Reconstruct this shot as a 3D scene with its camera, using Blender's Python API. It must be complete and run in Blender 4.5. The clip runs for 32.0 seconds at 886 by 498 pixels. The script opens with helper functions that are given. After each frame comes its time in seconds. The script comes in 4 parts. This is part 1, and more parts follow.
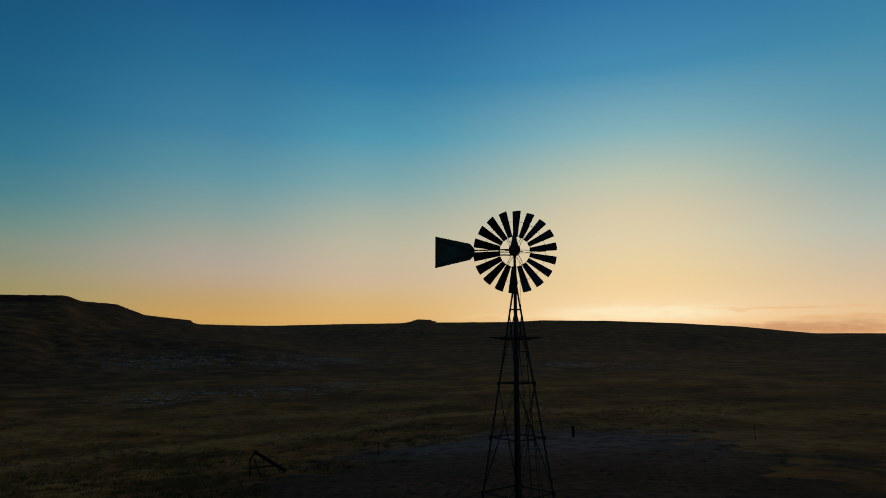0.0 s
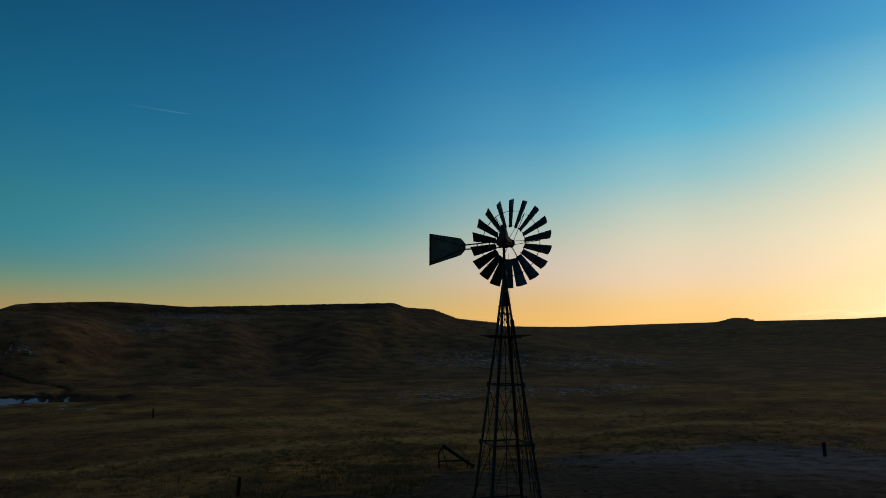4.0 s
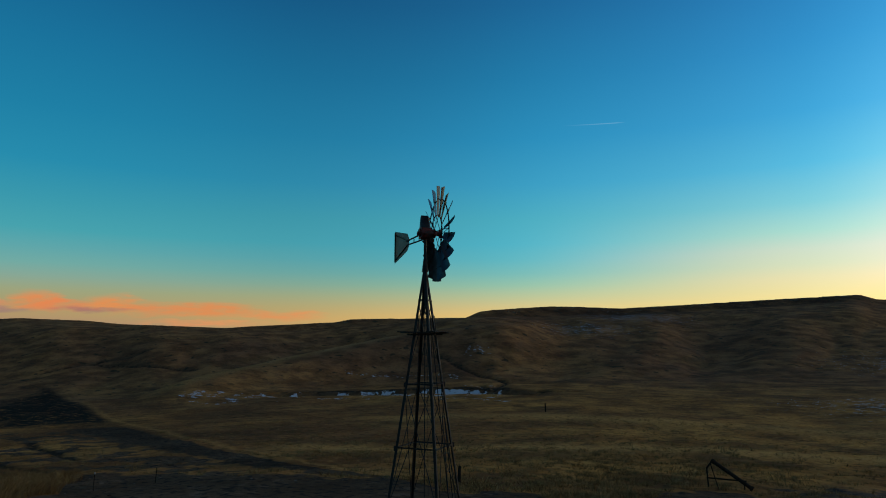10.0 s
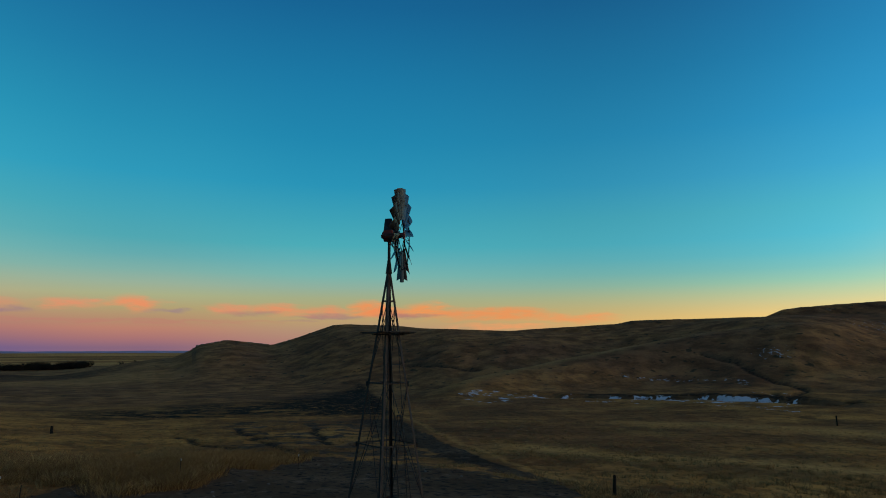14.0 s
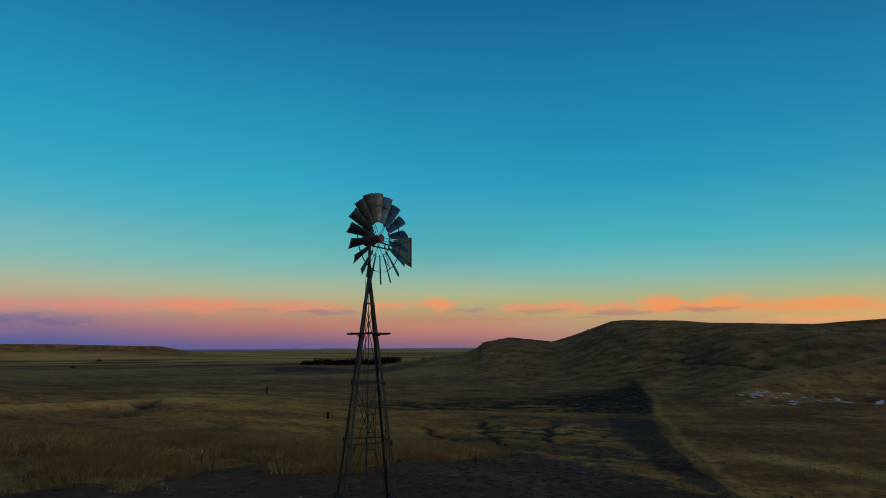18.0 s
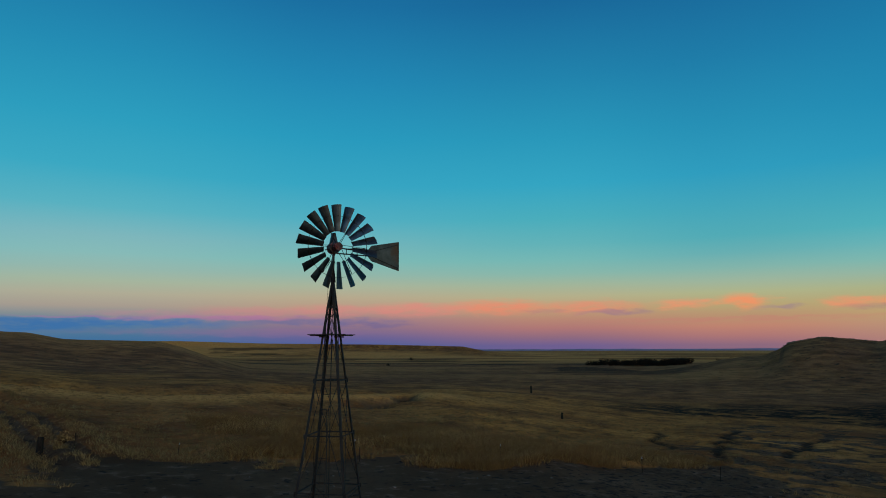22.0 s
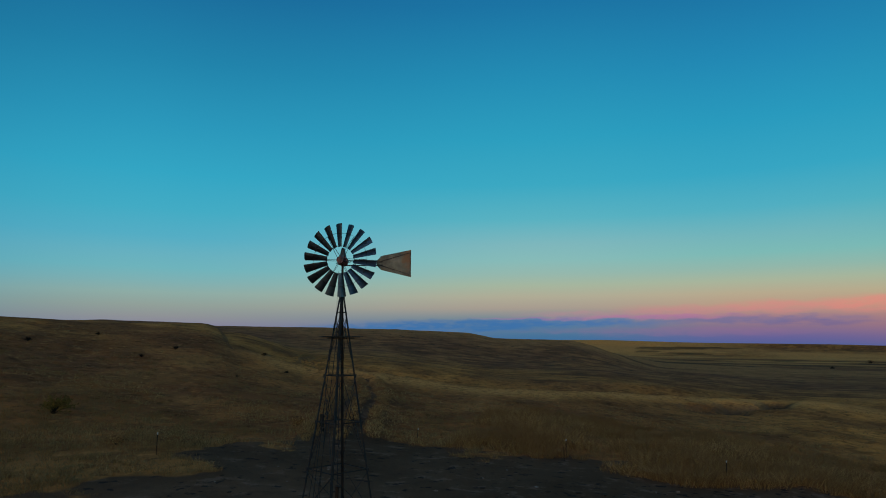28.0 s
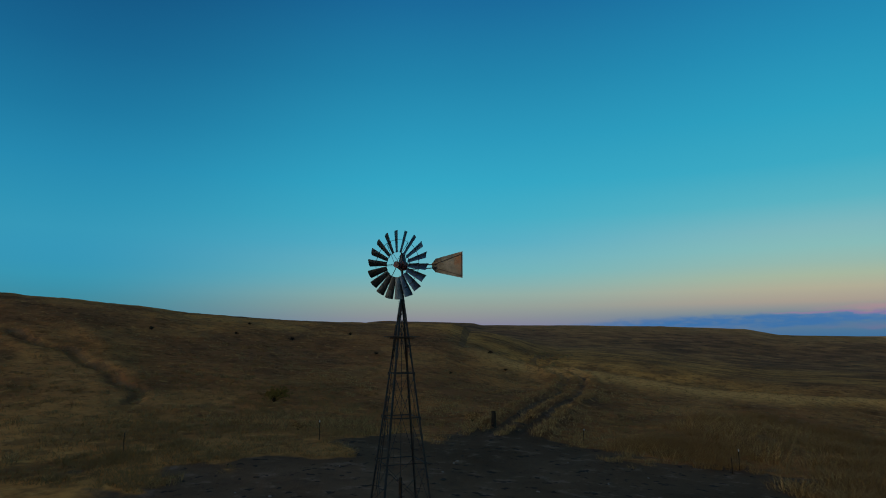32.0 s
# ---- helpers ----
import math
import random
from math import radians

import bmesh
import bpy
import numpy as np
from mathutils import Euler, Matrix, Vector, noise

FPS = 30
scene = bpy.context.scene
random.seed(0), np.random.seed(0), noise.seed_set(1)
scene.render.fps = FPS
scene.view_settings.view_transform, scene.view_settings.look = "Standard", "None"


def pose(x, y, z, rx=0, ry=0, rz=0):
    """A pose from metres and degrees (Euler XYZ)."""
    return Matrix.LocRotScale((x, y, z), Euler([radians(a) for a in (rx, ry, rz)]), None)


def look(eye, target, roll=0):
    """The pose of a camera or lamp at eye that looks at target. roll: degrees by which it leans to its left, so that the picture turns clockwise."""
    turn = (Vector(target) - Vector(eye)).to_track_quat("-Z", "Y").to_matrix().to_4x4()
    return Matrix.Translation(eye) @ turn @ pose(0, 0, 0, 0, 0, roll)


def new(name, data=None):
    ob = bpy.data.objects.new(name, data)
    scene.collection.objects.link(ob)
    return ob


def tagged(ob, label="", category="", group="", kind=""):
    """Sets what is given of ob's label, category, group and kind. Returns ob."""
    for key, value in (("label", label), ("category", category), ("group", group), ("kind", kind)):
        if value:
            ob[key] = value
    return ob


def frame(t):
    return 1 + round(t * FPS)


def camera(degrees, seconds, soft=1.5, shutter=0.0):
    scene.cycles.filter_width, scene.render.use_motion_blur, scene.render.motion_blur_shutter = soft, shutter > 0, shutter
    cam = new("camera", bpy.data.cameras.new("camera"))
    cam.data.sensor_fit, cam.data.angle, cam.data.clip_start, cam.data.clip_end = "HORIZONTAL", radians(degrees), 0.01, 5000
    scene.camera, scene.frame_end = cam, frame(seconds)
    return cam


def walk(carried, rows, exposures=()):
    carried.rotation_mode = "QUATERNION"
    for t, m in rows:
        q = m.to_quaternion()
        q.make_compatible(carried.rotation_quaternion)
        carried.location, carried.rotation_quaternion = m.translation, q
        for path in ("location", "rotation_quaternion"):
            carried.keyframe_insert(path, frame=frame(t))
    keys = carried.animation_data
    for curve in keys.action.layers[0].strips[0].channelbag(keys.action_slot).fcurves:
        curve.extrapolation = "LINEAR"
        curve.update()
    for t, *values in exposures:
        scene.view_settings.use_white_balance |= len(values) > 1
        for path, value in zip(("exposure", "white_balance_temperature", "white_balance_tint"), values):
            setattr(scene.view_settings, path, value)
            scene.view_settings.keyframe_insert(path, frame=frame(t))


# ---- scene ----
PATH = [
    (0.0, -7.074, -16.976, 5.596, -16.25, 8.41, 0.07),
    (1.0, -4.933, -17.418, 5.572, -9.44, 8.44, 0.11),
    (2.0, -2.75, -17.584, 5.584, -2.66, 8.41, 0.12),
    (3.0, -0.591, -17.394, 5.564, 4.03, 8.42, 0.1),
    (6.0, 5.609, -15.64, 5.495, 23.44, 8.47, 0.03),
    (7.0, 7.583, -14.626, 5.46, 29.99, 8.46, 0.02),
    (8.0, 9.373, -13.288, 5.472, 36.49, 8.43, 0.14),
    (9.0, 10.975, -11.737, 5.51, 42.96, 8.4, 0.3),
    (10.0, 12.41, -10.2, 5.475, 48.99, 8.46, -0.02),
    (11.0, 13.588, -8.481, 5.449, 55.43, 8.6, -0.19),
    (12.0, 14.624, -6.73, 5.422, 61.9, 8.62, -0.1),
    (13.0, 15.511, -4.916, 5.418, 68.01, 8.63, -0.0),
    (14.0, 16.199, -3.055, 5.421, 74.51, 8.65, 0.04),
    (17.0, 16.688, 2.73, 5.51, 93.42, 8.34, -0.23),
    (18.0, 16.465, 4.73, 5.505, 99.48, 8.39, -0.25),
    (19.0, 16.033, 6.939, 5.499, 106.0, 8.44, -0.15),
    (20.0, 15.425, 9.026, 5.516, 112.24, 8.42, 0.05),
    (21.0, 14.483, 11.148, 5.506, 118.72, 8.43, -0.03),
    (22.0, 13.317, 13.084, 5.474, 124.79, 8.52, -0.23),
    (23.0, 11.911, 14.998, 5.465, 130.76, 8.5, -0.2),
    (24.0, 10.382, 16.788, 5.485, 136.96, 8.47, -0.15),
    (25.0, 8.817, 18.214, 5.478, 143.01, 8.47, -0.07),
    (28.0, 3.681, 21.251, 5.519, 161.3, 8.46, 0.13),
    (29.0, 1.961, 21.835, 5.543, 167.28, 8.44, 0.17),
    (30.0, 0.236, 22.204, 5.563, 173.01, 8.37, 0.09),
    (31.0, -1.582, 22.351, 5.572, 179.15, 8.3, -0.03),
    (32.0, -3.39, 22.447, 5.575, 184.97, 8.26, -0.01),
]
SKY_STRENGTH = 1.0
cam = camera(68.8, 32.0, soft=1.0)
walk(cam, [(t, pose(x, y, z, 90 + pitch, 0, yaw) @ pose(0, 0, 0, 0, 0, roll)) for t, x, y, z, yaw, pitch, roll in PATH],
     [(0, -1.85), (3, -1.5), (6, -1.0), (9, -0.45), (12, -0.25), (14.5, -0.15), (17, -0.1), (25, -0.1), (32, -0.08)])

# ---- sky: dusk, the sun just gone behind the northern ridge ----
SUN_AZ, SUN_EL = -33.0, 1.2
world = bpy.data.worlds.new("dusk_sky")
scene.world = world
world.use_nodes = True
wt = world.node_tree
wt.nodes.clear()


def wnode(kind, **inputs):
    n = wt.nodes.new(kind)
    for key, value in inputs.items():
        if key in ("operation", "data_type", "blend_type", "interpolation_type"):
            if key == "operation":
                n.operation = value
            elif key == "data_type":
                n.data_type = value
            elif key == "blend_type":
                n.blend_type = value
            else:
                n.interpolation_type = value
    return n


def wmath(op, a, b=None, c=None):
    n = wnode("ShaderNodeMath", operation=op)
    for slot, v in enumerate((a, b, c)):
        if v is None:
            continue
        if isinstance(v, (int, float)):
            n.inputs[slot].default_value = v
        else:
            wt.links.new(v, n.inputs[slot])
    return n.outputs[0]


def wstep(v, lo, hi, a=0.0, b=1.0):
    n = wnode("ShaderNodeMapRange", interpolation_type="SMOOTHSTEP")
    wt.links.new(v, n.inputs[0])
    for slot, x in zip((1, 2, 3, 4), (lo, hi, a, b)):
        n.inputs[slot].default_value = x
    return n.outputs[0]


def wmix(fac, a, b):
    n = wnode("ShaderNodeMix", data_type="RGBA")
    for slot, v in ((0, fac), (6, a), (7, b)):
        if isinstance(v, (int, float)):
            n.inputs[slot].default_value = v
        elif isinstance(v, tuple):
            n.inputs[slot].default_value = v
        else:
            wt.links.new(v, n.inputs[slot])
    return n.outputs[2]


def hexcol(text):
    vals = [int(text[i:i + 2], 16) / 255 for i in (0, 2, 4)]
    return tuple((v / 12.92 if v <= 0.04045 else ((v + 0.055) / 1.055) ** 2.4) for v in vals) + (1.0,)


coord = wt.nodes.new("ShaderNodeTexCoord").outputs["Generated"]
split = wt.nodes.new("ShaderNodeSeparateXYZ")
wt.links.new(coord, split.inputs[0])
sx, sy, sz = split.outputs
elev = wmath("MULTIPLY", wmath("ARCSINE", sz), 57.29578)
bearing = wmath("MULTIPLY", wmath("ARCTAN2", wmath("MULTIPLY", sx, -1.0), sy), 57.29578)
bearing = wmath("SUBTRACT", wmath("FLOORED_MODULO", wmath("ADD", bearing, 110.0), 360.0), 110.0)
level = wmath("DIVIDE", elev, 40.0)

HEIGHTS = [0, 0.7, 1.5, 2.3, 3.2, 4.2, 5.2, 6.2, 7.4, 8.8, 11, 14, 18, 23, 29, 40]  # elevations of the sky colours below
SKY = [  # bearing, then the colours going up
    (-110, "4a7686 487989 467d8d 448090 418494 3e8797 3b879a 38879c 33869f 2d86a2 2981a2 247aa2 20719e 1c6492 195884 134569"),
    (-54, "e8a56e e9b079 ebbc85 ebc492 e4c399 dcc19f d3bfa4 cbbea9 c0bdae b3bcb3 a0b3af 7da8b0 5f9ab0 4188a9 286d9d 1d5784"),
    (-33, "ffc681 ffcd8e ffd69d ffddad fcddad f7d9a6 f3d5a0 efd5a3 ead4a8 e4d3ae dbcdad c0c7b2 86b4bc 4890b4 2e73a5 205c8d"),
    (-10, "e7ad60 e5af65 e3b16a e1b470 ddb576 d8b785 d3b996 ceb99d c9baa0 c0baa3 adb5a6 82aaae 5099b2 307aa4 1f5f93 184a75"),
    (3, "dca65a daa75c d8a860 d6a964 cfa86c c7a97b c3ab8e bdad99 b6ac9f a9ab9d 8ca6a3 669ca9 4487a8 2e749c 1b5b8a 13456b"),
    (20, "d5af5a d2ae5d cead61 caac63 bdaa6f b4a979 aea883 a0a78d 98a595 7da39a 5c97a1 3e89a5 2b789f 216994 195784 134064"),
    (45, "e2b064 e2b266 e0b46a d8b46e c4b27a a8b28a 86b09a 6caaa6 56a6b0 48a2b4 429bae 338daf 247ea7 1c6e98 175a86 103e6c"),
    (85, "b07d73 b08675 b39175 b99d70 b2a574 a4ac85 8eb09e 77b3ac 63afb3 4aabb7 3ca1b6 2793b6 1e86ae 1978a4 146393 0d4676"),
    (100, "86657a a77272 ba806d b38d6e b19f73 aaae85 97b09a 7eafa6 64aaad 4ea6b1 40a1b5 2b98b9 228bb0 1b79a4 156495 0d4575"),
    (115, "6a5c8c 8a677c aa7472 b38471 b79976 b0aa87 9db096 84b2a6 71b2af 5eadb3 46a8b7 30a0bd 2593b5 1d7fa8 156596 0d4474"),
    (134, "4a5c90 625e92 816b86 9b7983 b39480 b1a48a a3af97 8db1a5 78b4b0 6eafb5 4da9bc 32a0bd 2495b8 1d83ae 166b9c 0e4b7a"),
    (152, "3a6894 406d94 537792 6c828f a1968b aaa691 a0b09a 90b2a8 82b5b3 79b1b7 55acbc 37a3bd 2899b9 1f88af 17709f 0f4d7f"),
    (185, "7a7398 7a7398 807e95 898d91 8c9b95 89a7a1 79abae 6aaeb7 62abbb 50a8bf 3ea6bf 2fa0be 2692b5 1d7fa6 166796 0e4877"),
    (217, "3d7e92 3d7e92 3d7e92 3c8093 3a8599 358ba4 3290ac 3090b0 3091b2 3092b2 298daf 2184aa 19749c 13618c 0e4c79 0a395d"),
    (250, "4a7686 487989 467d8d 448090 418494 3e8797 3b879a 38879c 33869f 2d86a2 2981a2 247aa2 20719e 1c6492 195884 134569"),
]


def sky_ramp(text):
    n = wt.nodes.new("ShaderNodeValToRGB")
    wt.links.new(level, n.inputs[0])
    el = n.color_ramp.elements
    while len(el) > 1:
        el.remove(el[-1])
    for k, (e, colour) in enumerate(zip(HEIGHTS, text.split())):
        stop = el[0] if k == 0 else el.new(e / 40)
        stop.position, stop.color = e / 40, hexcol(colour)
    return n.outputs[0]


sky = sky_ramp(SKY[0][1])
for before, (az, stops) in zip(SKY, SKY[1:]):
    sky = wmix(wstep(bearing, before[0], az), sky, sky_ramp(stops))

# drifting cloud bands low over the plain, lit from below: bearing, elevation, half width, half height, strength, colour
CLOUDS = [(112, 3.3, 5, 0.5, 0.75, "e6846c"), (120, 3.35, 5, 0.55, 0.85, "ea8268"), (127, 3.2, 5, 0.5, 0.75, "e0807a"), (134, 3.1, 5, 0.45, 0.65, "d47f80"), (141, 2.9, 6, 0.4, 0.6, "c87f86"), (149, 2.6, 7, 0.3, 0.5, "b98190"),
          (104.4, 3.4, 2.6, 0.36, 0.8, "f08a68"), (99.9, 3.5, 2.2, 0.55, 1.0, "f28c60"), (92.6, 3.2, 2.4, 0.36, 0.8, "ee8a68"), (88.6, 3.2, 2.8, 0.42, 0.85, "f08a62"), (84.8, 3.0, 2.6, 0.4, 0.8, "ee8862"),
          (81.0, 3.4, 1.7, 0.6, 1.0, "f48e52"), (79.5, 3.0, 3.6, 0.42, 0.9, "f08a56"), (75.8, 3.2, 2.2, 0.6, 1.0, "f69250"), (73.0, 2.9, 3.2, 0.5, 0.9, "f08c54"), (68.5, 2.95, 4, 0.5, 0.95, "f28e52"), (63.0, 2.5, 4, 0.36, 0.85, "f2945a"), (69.5, 1.8, 5, 0.22, 0.7, "f79a62"),
          (110, 2.78, 3.5, 0.22, 0.75, "8f7088"), (116, 2.95, 2.5, 0.14, 0.4, "a07080"), (97.4, 2.95, 1.6, 0.22, 0.75, "937a8a"), (84.2, 2.62, 3.2, 0.24, 0.7, "97707e"), (91, 2.85, 2.5, 0.2, 0.55, "a0707a"), (77.5, 2.75, 3, 0.22, 0.7, "8d6a78"), (87, 2.2, 2, 0.12, 0.4, "9a7480"),
          (136, 2.1, 9, 0.26, 0.7, "586498"), (131, 1.85, 4, 0.18, 0.6, "5c5c92"), (150, 1.95, 9, 0.34, 0.95, "3a6ca6"), (160, 1.7, 11, 0.44, 1.05, "2f6aa4"), (143, 2.4, 8, 0.15, 0.7, "ae6c9c"), (154, 2.3, 6, 0.1, 0.6, "9c6ea0"),
          (142, 1.2, 14, 0.3, 0.4, "90688e"), (168, 1.5, 7, 0.25, 0.8, "2e6ca4"), (100, 2.1, 14, 0.14, 0.4, "c0746f"),
          (-33, 2.7, 9, 0.6, 0.95, "fff2cc"), (-26, 2.45, 9, 0.16, 0.5, "ffe6a8"), (-44, 2.9, 8, 0.12, 0.5, "e8b070"), (-46, 1.35, 9, 0.45, 0.8, "b87a58"), (-49, 2.1, 6, 0.2, 0.5, "d99a62")]
wobble = wt.nodes.new("ShaderNodeTexNoise")
spread = wt.nodes.new("ShaderNodeCombineXYZ")
wt.links.new(wmath("MULTIPLY", bearing, 0.42), spread.inputs[0])
wt.links.new(wmath("MULTIPLY", elev, 1.7), spread.inputs[1])
wt.links.new(spread.outputs[0], wobble.inputs["Vector"])
wobble.inputs["Scale"].default_value, wobble.inputs["Detail"].default_value = 1.0, 5.0
puff = wmath("SUBTRACT", wobble.outputs[0], 0.5)
flat = wt.nodes.new("ShaderNodeCombineXYZ")
wt.links.new(wmath("ADD", bearing, wmath("MULTIPLY", puff, 4.2)), flat.inputs[0])
wt.links.new(wmath("ADD", elev, wmath("MULTIPLY", puff, -1.0)), flat.inputs[1])
torn = wt.nodes.new("ShaderNodeTexNoise")
fine_spread = wt.nodes.new("ShaderNodeCombineXYZ")
wt.links.new(wmath("MULTIPLY", bearing, 0.75), fine_spread.inputs[0])
wt.links.new(wmath("MULTIPLY", elev, 2.6), fine_spread.inputs[1])
wt.links.new(fine_spread.outputs[0], torn.inputs["Vector"])
torn.inputs["Scale"].default_value, torn.inputs["Detail"].default_value = 1.0, 6.0
tear = wstep(torn.outputs[0], 0.34, 0.58, 0.62, 1.0)
for az, el, w, h, strength, text in CLOUDS:
    h, strength = h * 1.35, strength * 0.78
    off = wnode("ShaderNodeVectorMath", operation="SUBTRACT")
    wt.links.new(flat.outputs[0], off.inputs[0])
    off.inputs[1].default_value = (az, el, 0)
    scaled = wnode("ShaderNodeVectorMath", operation="MULTIPLY")
    wt.links.new(off.outputs[0], scaled.inputs[0])
    scaled.inputs[1].default_value = (1 / w, 1 / h, 0)
    size = wnode("ShaderNodeVectorMath", operation="LENGTH")
    wt.links.new(scaled.outputs[0], size.inputs[0])
    sky = wmix(wmath("MULTIPLY", tear, wstep(size.outputs["Value"], 1.2, 0.3, 0.0, strength)), sky, hexcol(text))
# a short vapour trail high over the mesa
trail = wmath("MULTIPLY", wstep(bearing, 32.5, 33.5), wstep(bearing, 38.5, 34.0))
trail_line = wmath("ABSOLUTE", wmath("SUBTRACT", elev, wmath("ADD", 18.85, wmath("MULTIPLY", wmath("SUBTRACT", bearing, 35.0), 0.02))))
sky = wmix(wmath("MULTIPLY", trail, wstep(trail_line, 0.06, 0.012, 0.0, 0.12)), sky, hexcol("b8d4e0"))

# the side of the sunken sun is brighter
glow = None
for a0, a1, gain in ((-110, -50, 3.06), (-10, 34, 0.70), (8, 66, 0.47), (220, 250, 0.95)):
    factor = wstep(bearing, a0, a1, 1.0, gain)
    glow = factor if glow is None else wmath("MULTIPLY", glow, factor)
bright = wnode("ShaderNodeVectorMath", operation="SCALE")
wt.links.new(sky, bright.inputs[0])
wt.links.new(wmath("MULTIPLY", glow, 1.12), bright.inputs[3])
# unseen overhead sky turned warm brown, added to warm the light on the ground
sky = wmix(wstep(elev, 33.0, 62.0, 0.0, 0.92), bright.outputs[0], (0.145, 0.09, 0.058, 1.0))

air = wt.nodes.new("ShaderNodeTexSky")
air.sky_type, air.sun_disc = "NISHITA", False
air.sun_elevation, air.sun_rotation = radians(SUN_EL), radians(-SUN_AZ)
paint = wt.nodes.new("ShaderNodeBackground")
wt.links.new(sky, paint.inputs[0])
paint.inputs[1].default_value = SKY_STRENGTH
thin = wt.nodes.new("ShaderNodeBackground")
wt.links.new(air.outputs[0], thin.inputs[0])
thin.inputs[1].default_value = 0.004
both = wt.nodes.new("ShaderNodeAddShader")
wt.links.new(paint.outputs[0], both.inputs[0])
wt.links.new(thin.outputs[0], both.inputs[1])
wout = wt.nodes.new("ShaderNodeOutputWorld")
wt.links.new(both.outputs[0], wout.inputs[0])

sun_data = bpy.data.lights.new("sun", "SUN")
sun_data.energy, sun_data.angle, sun_data.color = 0.42, radians(18), (1.0, 0.52, 0.22)
sun = new("sun", sun_data)
sun.matrix_world = look((60 * math.sin(radians(-SUN_AZ)), 60 * math.cos(radians(SUN_AZ)), 60 * math.tan(radians(SUN_EL + 5))), (0, 0, 0))


# ---- materials ----
def material(name, build):
    m = bpy.data.materials.new(name)
    m.use_nodes = True
    t = m.node_tree
    t.nodes.clear()
    out, bsdf = t.nodes.new("ShaderNodeOutputMaterial"), t.nodes.new("ShaderNodeBsdfPrincipled")
    t.links.new(bsdf.outputs[0], out.inputs[0])
    build(t, bsdf)
    return m


def noise_at(t, scale, detail=4.0, stretch=(1, 1, 1), local=False, rough=0.55):
    src = t.nodes.new("ShaderNodeTexCoord").outputs["Object"] if local else t.nodes.new("ShaderNodeNewGeometry").outputs["Position"]
    mp = t.nodes.new("ShaderNodeMapping")
    mp.inputs["Scale"].default_value = stretch
    t.links.new(src, mp.inputs[0])
    n = t.nodes.new("ShaderNodeTexNoise")
    n.inputs["Scale"].default_value, n.inputs["Detail"].default_value, n.inputs["Roughness"].default_value = scale, detail, rough
    t.links.new(mp.outputs[0], n.inputs["Vector"])
    return n.outputs[0]


def ramp(t, v, stops):
    n = t.nodes.new("ShaderNodeValToRGB")
    t.links.new(v, n.inputs[0])
    el = n.color_ramp.elements
    while len(el) > 1:
        el.remove(el[-1])
    el[0].position, el[0].color = stops[0][0], (*stops[0][1], 1)
    for p, c in stops[1:]:
        el.new(p).color = (*c, 1)
    return n.outputs[0]


def mixed(t, fac, a, b):
    n = t.nodes.new("ShaderNodeMix")
    n.data_type = "RGBA"
    for slot, v in ((0, fac), (6, a), (7, b)):
        if isinstance(v, (int, float)):
            n.inputs[slot].default_value = v
        elif isinstance(v, tuple):
            n.inputs[slot].default_value = (*v, 1)
        else:
            t.links.new(v, n.inputs[slot])
    return n.outputs[2]


def tinted(t, col, factor):
    n = t.nodes.new("ShaderNodeVectorMath")
    n.operation = "MULTIPLY"
    t.links.new(col, n.inputs[0])
    n.inputs[1].default_value = factor
    return n.outputs[0]


def calc(t, op, a, b=0.0):
    n = t.nodes.new("ShaderNodeMath")
    n.operation = op
    n.use_clamp = op in ("ADD", "SUBTRACT", "MULTIPLY")
    for slot, v in ((0, a), (1, b)):
        if isinstance(v, (int, float)):
            n.inputs[slot].default_value = v
        else:
            t.links.new(v, n.inputs[slot])
    return n.outputs[0]


def step(t, v, lo, hi):
    n = t.nodes.new("ShaderNodeMapRange")
    n.interpolation_type = "SMOOTHSTEP"
    t.links.new(v, n.inputs[0])
    n.inputs[1].default_value, n.inputs[2].default_value = lo, hi
    return n.outputs[0]


def attribute(t, name):
    n = t.nodes.new("ShaderNodeAttribute")
    n.attribute_name = name
    return n.outputs["Fac"]


def bump(t, bsdf, v, strength, distance):
    n = t.nodes.new("ShaderNodeBump")
    n.inputs["Strength"].default_value, n.inputs["Distance"].default_value = strength, distance
    t.links.new(v, n.inputs["Height"])
    t.links.new(n.outputs[0], bsdf.inputs["Normal"])


